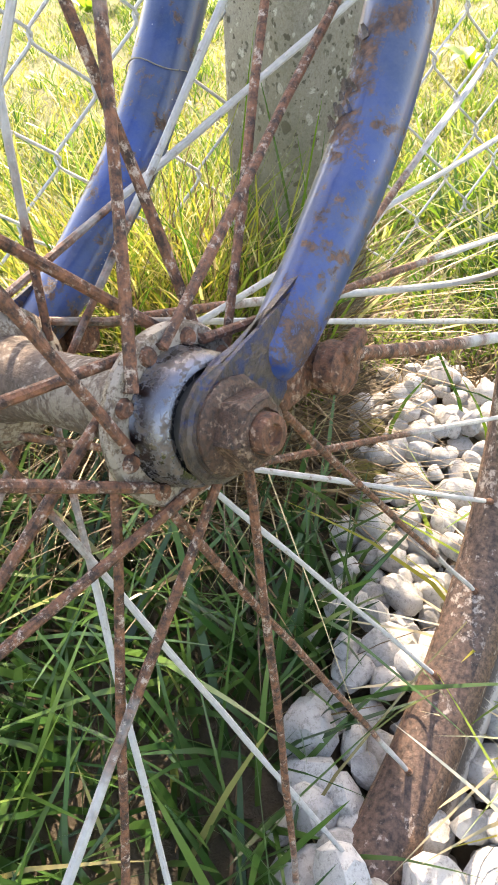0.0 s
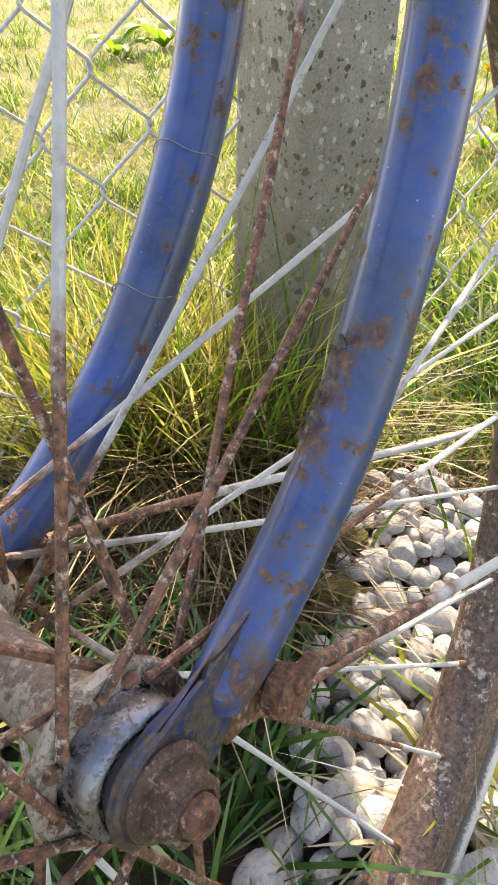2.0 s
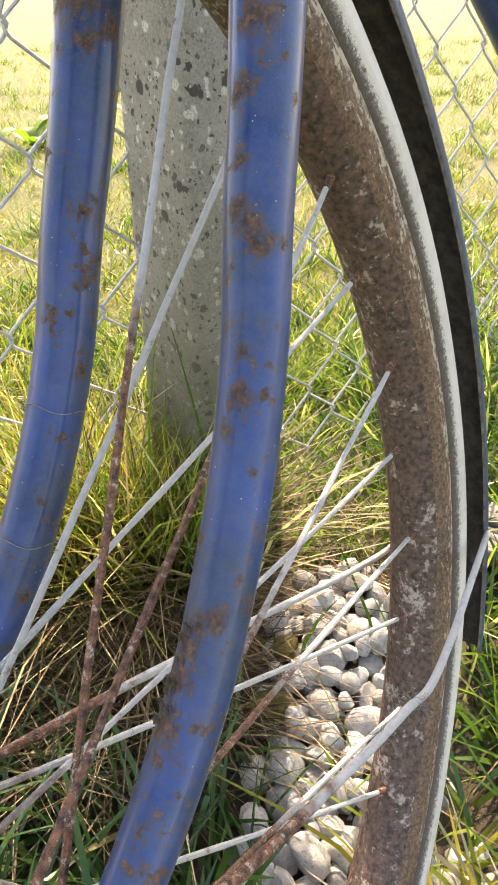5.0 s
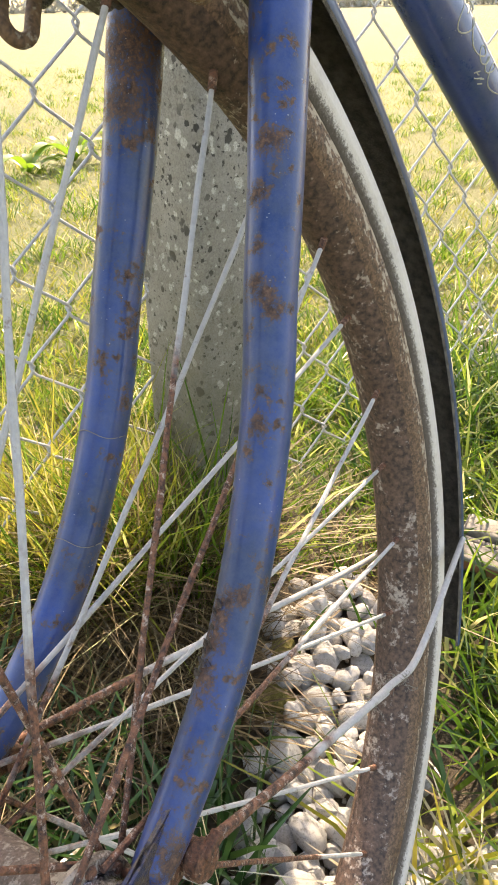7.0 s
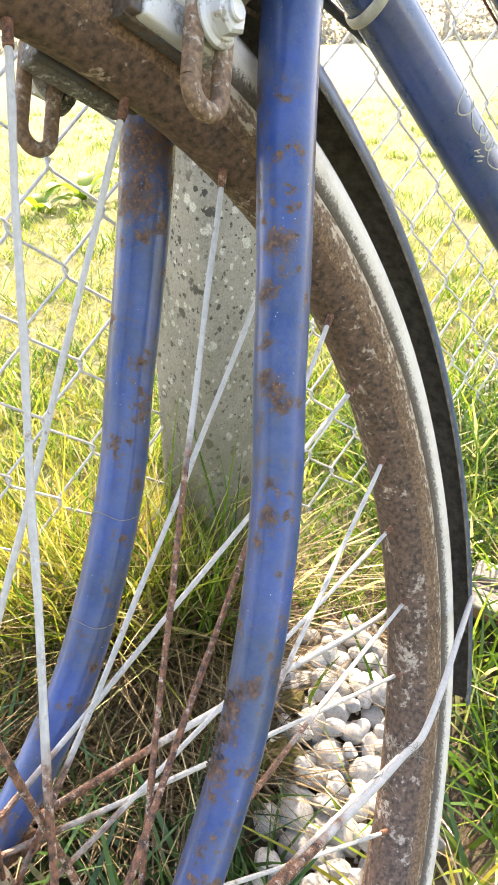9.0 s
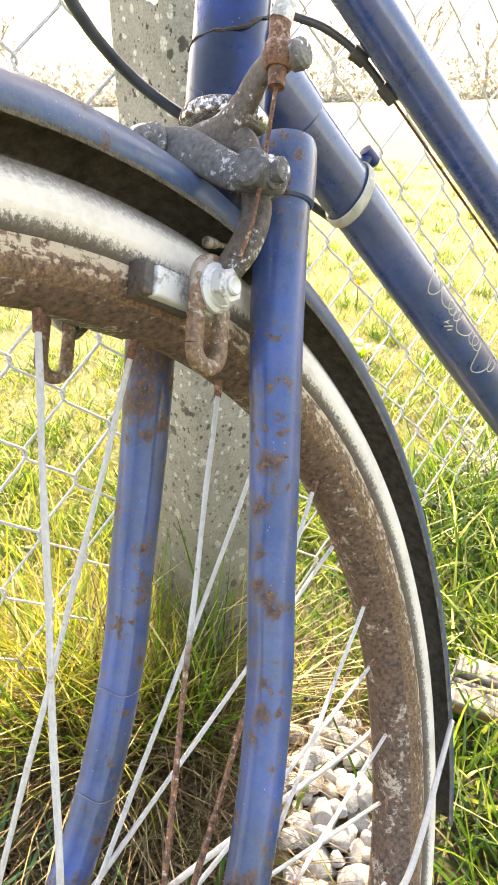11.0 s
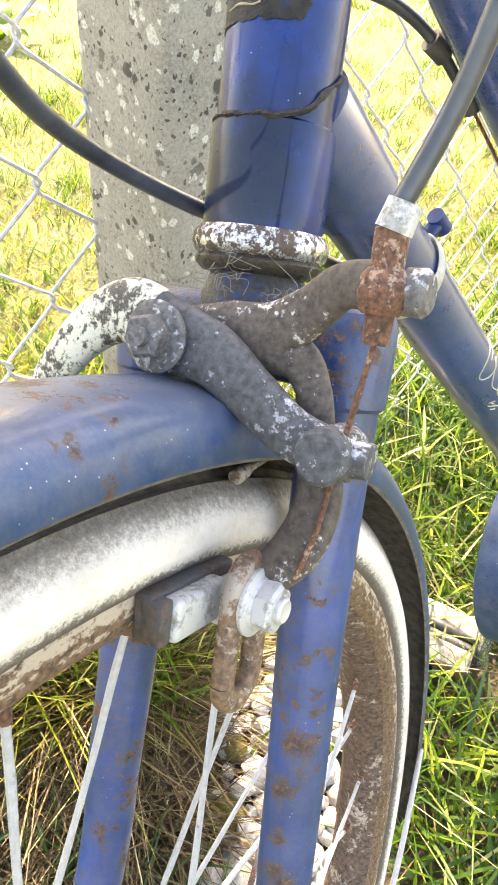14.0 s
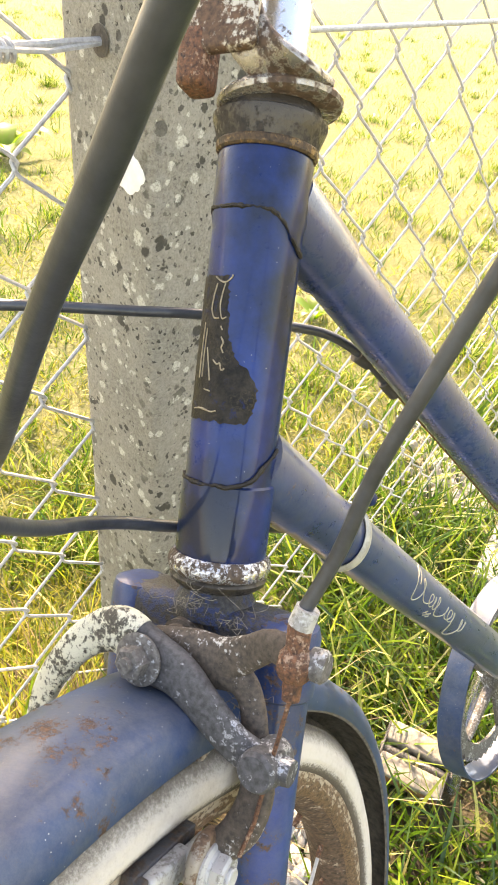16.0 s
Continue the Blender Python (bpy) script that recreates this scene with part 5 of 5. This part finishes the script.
for c, sz, n, seed, par in ((at(0.004, 0.040, 0.024), 0.008, 14, 1, caliper), (at(0.024, 0.036, 0.020), 0.007, 14, 2, caliper), (at(0.033, 0.012, 0.022), 0.006, 10, 3, caliper), ((0.0490, 0.150, -0.054), 0.004, 12, 4, guard), ((0.0470, 0.182, -0.068), 0.0050, 30, 5, guard), ((0.032, 0.305, -0.089), 0.0035, 12, 6, guard)):
    part("cobweb", fluff(c, sz, n, seed), M_WEB, par, "wisp of cobweb and seed fluff")["kind"] = "stuff"
for s, (y, z) in ((-1, (0.1235, 0.093)), (-1, (0.0955, 0.0570)), (-1, (0.152, 0.1440))):
    bm = bmesh.new()
    c = Vector((s * blade_x(z), y, z))
    tn = Vector((0, 0.55, 0.83))
    sd = Vector((1, 0, 0))
    up2 = tn.cross(sd)
    tube(bm, [c + 0.0103 * (math.cos(a) * sd + math.sin(a) * up2) + tn * 0.0012 * math.sin(3 * a) for a in np.linspace(0, 6.2, 26)], 0.00022, 4)
    part("web_thread", bm, M_WEB, fork, "fine web thread round the blade")



# ---- planting ----
def blades(name, n, place, height, width, mat, seed, lean=0.5, curl=0.6, label="", category="grass"):
    """Many grass blades in one mesh. place(rng, n) gives base x, y; height and width are ranges."""
    rng = np.random.default_rng(seed)
    xy = place(rng, n)
    n = len(xy)
    h = rng.uniform(*height, n) * rng.uniform(0.6, 1.0, n)
    w = rng.uniform(*width, n)
    az = rng.uniform(0, 2 * np.pi, n)
    dirn = np.stack([np.cos(az), np.sin(az), np.zeros(n)], 1)
    face = rng.uniform(0, 2 * np.pi, n)
    side = np.stack([np.cos(face), np.sin(face), np.zeros(n)], 1)
    le = rng.uniform(0.05, lean, n)
    cu = rng.uniform(0.0, curl, n)
    z0 = np.array([ground_height(x, y) if max(abs(x), abs(y - 0.5)) < 3 else 0.0 for x, y in xy]) - 0.004
    base = np.column_stack([xy, z0])
    verts = np.zeros((n, 9, 3))
    fr = [0.0, 0.35, 0.68, 0.9, 1.0]
    wd = [0.8, 1.0, 0.75, 0.4, 0.0]
    for i, (f, q) in enumerate(zip(fr, wd)):
        out = le * f + cu * f ** 2.4
        up = f * (1 - 0.35 * cu * f) * np.sqrt(np.maximum(1 - (le * 0.5) ** 2, 0.2))
        p = base + dirn * (h * out)[:, None] + np.array([0, 0, 1.0]) * (h * up)[:, None]
        if i < 4:
            verts[:, 2 * i] = p - side * (w * q / 2)[:, None]
            verts[:, 2 * i + 1] = p + side * (w * q / 2)[:, None]
        else:
            verts[:, 8] = p
    off = (np.arange(n) * 9)[:, None]
    quads = np.concatenate([off + np.array([[2 * i, 2 * i + 1, 2 * i + 3, 2 * i + 2]]) for i in range(3)], 0)
    tris = off + np.array([[6, 7, 8]])
    me = bpy.data.meshes.new(name)
    me.from_pydata(verts.reshape(-1, 3).tolist(), [], quads.tolist() + tris.tolist())
    me.polygons.foreach_set("use_smooth", np.ones(len(me.polygons), bool))
    me.materials.append(mat)
    ob = new(name, me)
    return tagged(ob, label, category, kind="stuff")


def fence_y(x):
    return 0.5 + 0.66 * (x - 0.012)


def off_post(xy, keep=0.062):
    d = np.hypot(xy[:, 0] - POST.x, xy[:, 1] - POST.y)
    return xy[d > keep]


def in_box(x0, x1, y0, y1, test=None):
    def f(rng, n):
        xy = np.column_stack([rng.uniform(x0, x1, n), rng.uniform(y0, y1, n)])
        if test is not None:
            xy = xy[test(xy[:, 0], xy[:, 1], rng)]
        return off_post(xy)
    return f


def gravel_amount(x, y):
    """How much of the ground is gravel: a strip from under the hub to the right of the post."""
    mid = 0.098 + 0.30 * y
    right = np.where(y < 0.15, 0.120, 0.066)
    d = np.abs(x - mid) / np.where(x > mid, right, np.where(y < 0.12, 0.054, 0.050))
    patchy = 0.72 + 0.55 * np.sin(x * 83 + 2.0 * np.sin(y * 41)) * np.sin(y * 67 + 1.3)
    return np.clip(1.30 - d, 0, 1) * np.clip(patchy, 0.45, 1) * np.clip((0.43 - y) / 0.06, 0, 1) * (y > -0.4)


def wide(rng, n):
    r = 0.75 + 7.5 * rng.uniform(0, 1, n) ** 1.9
    th = rng.uniform(-0.85, 0.95, n)
    xy = np.column_stack([0.05 + r * np.sin(th), -0.1 + r * np.cos(th)])
    return xy[xy[:, 1] > fence_y(xy[:, 0]) + 0.10]


def clumps(rng, n):
    """Tufts in the meadow: blades gathered round chosen places."""
    r = 0.9 + 7.0 * rng.uniform(0, 1, 1400) ** 1.6
    th = rng.uniform(-0.72, 0.85, 1400)
    mid = np.column_stack([0.05 + r * np.sin(th), -0.1 + r * np.cos(th)])
    xy = mid[(1400 * rng.uniform(0, 1, n) ** 1.5).astype(int)] + rng.normal(0, 0.024, (n, 2))
    return xy[xy[:, 1] > fence_y(xy[:, 0]) + 0.12]


def worn(x, y, r):
    """Where the turf is worn thin: at the foot of the fence and under the pedal."""
    return (np.hypot(x - 0.445, y - 0.385) < 0.05) | (((x - 0.75) / 0.15) ** 2 + ((y - 0.96) / 0.13) ** 2 < 1) & (r.uniform(0, 1, len(x)) > 0.22)


def thinning(x, y, r, cx, cy, rx, ry):
    """Grass that thins out unevenly towards the edge of its patch."""
    d = np.hypot((x - cx) / rx, (y - cy) / ry) + 0.10 * np.sin(x * 9 + 2 * np.sin(y * 7)) * np.sin(y * 11)
    return r.uniform(0, 1, len(x)) < np.clip((1.25 - d) / 0.5, 0, 1)


def left_of_post(x, y, r):
    return (np.abs(y - fence_y(x) - 0.10) < r.exponential(0.10, len(x))) & (x < 0.06)


def right_of_post(x, y, r):
    return (np.abs(y - fence_y(x) - 0.06) < r.exponential(0.12, len(x))) & (x > 0.06) & ~worn(x, y, r)


blades("meadow_grass", 70000, wide, (0.020, 0.052), (0.0018, 0.0042), M_LAWN_LIT, 11, 0.9, 0.9, "short bright meadow grass, yellow-green in the sun")
blades("meadow_tufts", 40000, clumps, (0.030, 0.080), (0.0022, 0.0048), M_VERGE, 19, 0.7, 0.9, "darker green tufts in the meadow")
blades("fence_grass", 4200, in_box(-0.9, 0.06, -0.2, 0.9, left_of_post), (0.09, 0.23), (0.0018, 0.0036), M_LAWN_LIT, 12, 0.35, 0.6, "long backlit grass along the fence")
blades("fence_grass", 9500, in_box(0.40, 2.2, 0.4, 2.4, right_of_post), (0.06, 0.19), (0.0024, 0.0052), M_VERGE, 22, 0.5, 0.7, "green backlit grass along the fence")
blades("low_grass", 1900, in_box(0.15, 0.44, 0.43, 0.90), (0.02, 0.070), (0.0022, 0.0046), M_VERGE, 25, 0.7, 0.8, "short green grass behind the gravel")
blades("shaded_grass", 8300, in_box(-0.7, 0.12, -0.66, 0.44, lambda x, y, r: thinning(x, y, r, 0.0, 0.05, 0.58, 0.60) & (r.uniform(0, 1, len(x)) > gravel_amount(x, y) * 1.8) & ~((x > -0.11) & (y > 0.24))), (0.06, 0.17), (0.0030, 0.0062), M_GRASS_SHADE, 13, 0.6, 0.9, "lush green grass by the post, its shade darkened into the blades")
blades("verge_grass", 25000, in_box(0.16, 1.8, -0.5, 1.4, lambda x, y, r: thinning(x, y, r, 0.55, 0.45, 1.1, 0.9) & ~worn(x, y, r) & (y < fence_y(x) + 0.12) & ((x > 0.32) | (y < 0.36)) & ~((x < 0.30) & (y > -0.06) & (r.uniform(0, 1, len(x)) > 0.3)) & (r.uniform(0, 1, len(x)) > gravel_amount(x, y) * 1.8)), (0.05, 0.14), (0.0028, 0.0058), M_VERGE, 14, 0.8, 0.9, "green verge grass beside the gravel")
blades("verge_undergrowth", 7500, in_box(0.24, 1.4, -0.3, 1.2, lambda x, y, r: thinning(x, y, r, 0.60, 0.50, 0.8, 0.75) & ~worn(x, y, r) & (y < fence_y(x) + 0.10) & ((x > 0.32) | (y < 0.36)) & ~((x < 0.30) & (y > -0.06) & (r.uniform(0, 1, len(x)) > 0.3)) & (r.uniform(0, 1, len(x)) > gravel_amount(x, y) * 2.5)), (0.04, 0.11), (0.0030, 0.0060), M_GRASS_SHADE, 24, 0.8, 0.9, "verge undergrowth in a green darkened for shade")
blades("post_tuft", 1250, in_box(-0.07, 0.10, 0.38, 0.47), (0.10, 0.29), (0.0012, 0.0024), M_STRAW, 15, 0.40, 1.3, "drooping tuft of fine dry grass round the post")
blades("dead_straw", 3000, in_box(-0.15, 0.085, 0.25, 0.47, lambda x, y, r: r.uniform(0, 1, len(x)) > gravel_amount(x, y) * 2.5), (0.05, 0.15), (0.0012, 0.0026), M_STRAW, 16, 1.1, 1.4, "tangle of dead straw at the foot of the post", "straw")
blades("gravel_straw", 420, in_box(0.10, 0.30, 0.38, 0.56), (0.02, 0.07), (0.0010, 0.0022), M_STRAW, 27, 1.6, 0.8, "dry stalks and moss behind the gravel", "straw")
blades("sunlit_blades", 170, in_box(0.17, 0.28, -0.06, 0.15), (0.05, 0.13), (0.0024, 0.0052), M_LAWN_LIT, 31, 0.7, 0.9, "bright sunlit blades beside the wheel")
blades("bleached_straw", 130, in_box(0.165, 0.26, -0.05, 0.12), (0.06, 0.15), (0.0020, 0.0046), M_BLEACHED, 32, 0.9, 0.7, "bleached straw bent over the stones beside the wheel", "straw")
blades("matted_straw", 700, in_box(0.60, 0.92, 0.82, 1.12, lambda x, y, r: worn(x, y, r)), (0.02, 0.08), (0.0014, 0.0032), M_BLEACHED, 33, 2.0, 0.5, "matted pale straw on worn turf by the fence", "straw")
blades("straw_litter", 420, in_box(-0.3, 0.6, 0.05, 0.5, lambda x, y, r: r.uniform(0, 1, len(x)) > gravel_amount(x, y) * 2), (0.03, 0.10), (0.0012, 0.0024), M_STRAW, 17, 2.2, 0.6, "scattered dry straw on the ground", "straw")
blades("roadside_grass", 16000, in_box(-2.2, 2.6, -2.2, 1.9, lambda x, y, r: thinning(x, y, r, 0.2, -0.1, 1.9, 1.7) & ~worn(x, y, r) & (y < fence_y(x) - 0.05) & (np.hypot(x - 0.3, y - 0.1) > 0.55)), (0.04, 0.12), (0.0022, 0.0050), M_VERGE, 23, 0.8, 0.9, "rough green grass on the near side of the fence")
blades("sunlit_tuft", 900, in_box(-0.15, 0.06, 0.38, 0.52), (0.12, 0.34), (0.0014, 0.0030), M_LAWN_LIT, 26, 0.35, 0.7, "yellow-green blades rising beside the post")
blades("green_tuft", 380, in_box(-0.08, 0.12, 0.37, 0.46), (0.10, 0.34), (0.0016, 0.0036), M_VERGE, 18, 0.3, 0.5, "green blades growing up the post")


def dock(centre, n, size, seed):
    """A broad-leaved weed: a rosette of ribbed leaves."""
    rng = random.Random(seed)
    root = tagged(new("dock_plant"), "low broad-leaved weed in the meadow", "weed", "weeds in the meadow")
    root.location = (*centre, 0)
    for i in range(n):
        b = bmesh.new()
        az, ln, rise = 2 * math.pi * i / n + rng.uniform(-0.3, 0.3), size * rng.uniform(0.6, 1.1), rng.uniform(0.7, 1.9)
        d, sd = Vector((math.cos(az), math.sin(az), 0)), Vector((-math.sin(az), math.cos(az), 0))
        rows = []
        for k in range(8):
            f = k / 7
            wd = ln * 0.17 * math.sin(math.pi * min(1, f * 0.92 + 0.06)) ** 0.8
            p = d * (ln * f) + Vector((0, 0, ln * (rise * f - 0.75 * rise * f * f) + 0.01))
            rows.append([b.verts.new(p - sd * wd + Vector((0, 0, 0.25 * wd))), b.verts.new(p), b.verts.new(p + sd * wd + Vector((0, 0, 0.25 * wd)))])
        for u, v in zip(rows, rows[1:]):
            for k in range(2):
                b.faces.new((u[k], u[k + 1], v[k + 1], v[k]))
        part("leaf", b, M_DOCK, root, sharp=180)


dock((-0.27, 2.95), 11, 0.20, 1)
dock((-0.42, 2.75), 8, 0.15, 2)
dock((0.60, 1.60), 7, 0.09, 3)
dock((1.10, 1.05), 7, 0.08, 4)

# dandelion in the meadow
flower = tagged(new("dandelion"), "small yellow dandelion on a thin stalk in the meadow", "flower")
flower.location = (0.709, 2.033, 0)
bm = bmesh.new()
tube(bm, [(0, 0, -0.005), (0.004, 0, 0.05), (0.002, 0.004, 0.096)], 0.0016, 6)
part("stalk", bm, M_GRASS_SHADE, flower)
bm = bmesh.new()
rng = random.Random(5)
for i in range(60):
    az, el = rng.uniform(0, 6.28), rng.uniform(0.15, 1.4)
    d = Vector((math.cos(az) * math.cos(el), math.sin(az) * math.cos(el), math.sin(el)))
    sd = d.orthogonal().normalized() * 0.0016
    o = Vector((0.002, 0.004, 0.096))
    bm.faces.new([bm.verts.new(o - sd), bm.verts.new(o + sd), bm.verts.new(o + d * 0.017 + sd), bm.verts.new(o + d * 0.017 - sd)])
part("flower_head", bm, plain("dandelion yellow", (0.62, 0.42, 0.01), (0.75, 0.55, 0.02), 0.7), flower, "yellow flower head")

# shard by the post
bm = bmesh.new()
block(bm, (0, 0, 0), (0.022, 0, 0), (0, 0.014, 0.004), (0, -0.002, 0.006), 0.003)
shard = tagged(finish(bm, "pot_shard", M_BRICK), "curved brown pot shard half buried in grass", "shard")
shard.matrix_world = pose(-0.030, 0.385, 0.022, 35, 20, 30)

# pale slab beyond the pedal
bm = bmesh.new()
block(bm, (0, 0, 0.012), (0.055, 0, 0), (0, 0.075, 0), (0, 0, 0.028), 0.006)
for v in bm.verts:
    v.co += Vector([0.003 * noise.noise(v.co * 30 + Vector((k * 5, 0, 0))) for k in range(3)])
slab = tagged(finish(bm, "stone_slab", M_STONE), "pale limestone slab lying in the grass by the fence", "stone")
slab.matrix_world = pose(0.700, 0.715, 0.004, 0, 0, -42)

# moss beside the gravel
for (mx, my), mr, seed in (((0.130, 0.275), 0.020, 1), ((0.148, 0.335), 0.014, 2)):
    b = bmesh.new()
    bmesh.ops.create_icosphere(b, subdivisions=4, radius=1.0)
    for v in b.verts:
        q = 1 + 0.30 * noise.noise(v.co * 2.2 + Vector((seed, 0, 0))) + 0.16 * noise.noise(v.co * 9)
        v.co = Vector((v.co.x * mr * q, v.co.y * mr * 0.8 * q, v.co.z * mr * 0.62 * q))
    ob = tagged(finish(b, "moss_clump", plain("yellow-green moss", (0.10, 0.095, 0.015), (0.26, 0.21, 0.05), 0.95, 240, height=0.004, strength=1.0), sharp=180), "yellow-green cushion of moss among the stones", "moss", "moss cushions")
    ob.location = (mx, my, 0.018)

# distant hedge and bare trees
rng = np.random.default_rng(21)
n = 30000
hx = rng.uniform(-60, 60, n)
hz = rng.uniform(0, 1, n) ** 1.5 * (4.2 + 1.0 * np.sin(hx * 0.35) + 0.5 * np.sin(hx * 1.3 + 1))
hy = 62 + rng.normal(0, 0.7, n) + 0.18 * hx
tri = np.zeros((n, 3, 3))
for k in range(3):
    tri[:, k] = np.column_stack([hx, hy, hz]) + rng.normal(0, 0.15, (n, 3))
tri[:, :, 2] = np.maximum(tri[:, :, 2], 0.0)
me = bpy.data.meshes.new("far_hedge")
me.from_pydata(tri.reshape(-1, 3).tolist(), [], np.arange(3 * n).reshape(-1, 3).tolist())
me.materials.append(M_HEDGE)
tagged(new("far_hedge", me), "winter hedge across the far side of the meadow, greyed by painted haze", "hedge", kind="stuff")


def bare_tree(x, y, height, seed):
    rng = random.Random(seed)
    root = tagged(new("bare_tree"), "leafless tree with a twiggy crown behind the hedge", "tree", "trees behind the hedge")
    root.location = (x, y, 0)
    b = bmesh.new()
    tube(b, [(0, 0, 0), (0.1, 0, height * 0.25), (0.0, 0.1, height * 0.5)], [height * 0.03, height * 0.024, height * 0.016], 8)
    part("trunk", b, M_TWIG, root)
    b = bmesh.new()

    def grow(p, d, ln, r, depth):
        q = p + d * ln
        tube(b, [p, p.lerp(q, 0.5) + Vector([rng.gauss(0, ln * 0.04) for _ in range(3)]), q], [r, r * 0.8, r * 0.6], 4, False)
        if depth:
            for _ in range(4 if depth > 1 else 5):
                grow(p.lerp(q, rng.uniform(0.5, 1.0)), (d + Vector((rng.gauss(0, 0.55), rng.gauss(0, 0.55), rng.gauss(0.12, 0.3)))).normalized(), ln * rng.uniform(0.5, 0.75), r * 0.55, depth - 1)

    for k in range(6):
        az = k * 1.05 + rng.uniform(0, 0.5)
        grow(Vector((0, 0, height * rng.uniform(0.24, 0.5))), Vector((math.cos(az) * 0.7, math.sin(az) * 0.7, 1)).normalized(), height * 0.27, height * 0.012, 3)
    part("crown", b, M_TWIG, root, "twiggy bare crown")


for k, (tx, ty, th) in enumerate(((18, 70, 9), (27, 72, 11), (33, 71, 8), (42, 74, 10), (9, 70, 7), (-12, 69, 9), (-30, 68, 11))):
    bare_tree(tx, ty, th, 40 + k)

# gravel: single stones on the soil
rng = random.Random(77)
shapes = []
for k in range(14):
    b = bmesh.new()
    bmesh.ops.create_icosphere(b, subdivisions=2, radius=1.0)
    planes = [(Vector([rng.gauss(0, 1) for _ in range(3)]).normalized(), rng.uniform(0.58, 0.90)) for _ in range(8)]
    long, flat = rng.uniform(1.0, 1.35), rng.uniform(0.78, 1.0)
    for v in b.verts:
        p = v.co.normalized()
        for nrm, dd in planes:
            over = p.dot(nrm) - dd
            if over > 0:
                p = p - nrm * over * 0.96
        p = p * (1 + 0.05 * noise.noise(v.co * 2.5 + Vector((k * 3, 0, 0))))
        v.co = Vector((p.x * long, p.y, p.z * flat)) * 1.12
    b.normal_update()
    for f in b.faces:
        f.smooth = True
    for e in b.edges:
        e.smooth = e.calc_face_angle(0.0) < radians(36)
    me = bpy.data.meshes.new("stone")
    b.to_mesh(me)
    b.free()
    me.materials.append(M_STONE)
    shapes.append(me)
lies = np.zeros((0, 4))
tries = 0
while len(lies) < 760 and tries < 45000:
    tries += 1
    x, y = rng.uniform(-0.08, 0.36), rng.uniform(-0.25, 0.46)
    if rng.random() > float(gravel_amount(np.array([x]), np.array([y]))[0]) ** 1.2:
        continue
    r = rng.uniform(0.0075, 0.0130) if rng.random() < 0.80 else rng.uniform(0.012, 0.0175)
    if y < 0.13 and rng.random() < 0.4:
        r = rng.uniform(0.013, 0.024)
    z = ground_height(x, y) + r * 0.5
    if len(lies):
        d = np.hypot(lies[:, 0] - x, lies[:, 1] - y) / (lies[:, 2] + r)
        if d.min() < 0.70:
            continue
        if d.min() < 0.85:
            z = max(z, float((lies[d < 0.85, 3] + 0.45 * lies[d < 0.85, 2]).max()) + 0.15 * r)
    if z > 0.040:
        continue
    lies = np.vstack([lies, [x, y, r, z]])


def turned(r):
    return Euler([rng.uniform(-0.6, 0.6), rng.uniform(-0.6, 0.6), rng.uniform(0, 6.3)]), (r, r, r)


# the stretch between hub and post is laid stone by stone, the rest is joined below
single = [q for q in lies if -0.04 < q[1] < 0.40][:300]
for x, y, r, z in single:
    ob = new("stone", rng.choice(shapes))
    ob.parent = ground
    ob.matrix_world = Matrix.LocRotScale((x, y, z), *turned(r))

# finer grit between the stones, and the sunlit patch of it further along the fence
gr = np.random.default_rng(5)
spots = [(x, y, r, z) for x, y, r, z in lies if not any(q[0] == x for q in single)]
for _ in range(2600):
    x, y = gr.uniform(-0.15, 0.40), gr.uniform(-0.35, 0.46)
    if gr.uniform() < gravel_amount(np.array([x]), np.array([y]))[0] ** 1.1:
        r = gr.uniform(0.0018, 0.0048)
        spots.append((x, y, r, ground_height(x, y) + 0.3 * r))
for _ in range(420):
    x, y, r = gr.normal(0.80, 0.13), gr.normal(0.95, 0.10), gr.uniform(0.005, 0.012)
    spots.append((x, y, r, ground_height(x, y) + 0.3 * r))
rest, faces, count = [], [], 0
forms = [(np.array([v.co for v in me.vertices]), [tuple(p.vertices) for p in me.polygons]) for me in shapes]
for x, y, r, z in spots:
    bv, bf = forms[int(gr.integers(len(forms)))]
    R = np.array(Euler((gr.uniform(-0.6, 0.6), gr.uniform(-0.6, 0.6), gr.uniform(0, 6.28))).to_matrix())
    rest.extend((bv @ R.T * r + np.array([x, y, z])).tolist())
    faces.extend(tuple(i + count for i in f) for f in bf)
    count += len(bv)
me = bpy.data.meshes.new("grit")
me.from_pydata(rest, [], faces)
me.materials.append(M_STONE)
tagged(new("grit", me), "pale grit and small chippings between the stones", "gravel", kind="stuff")
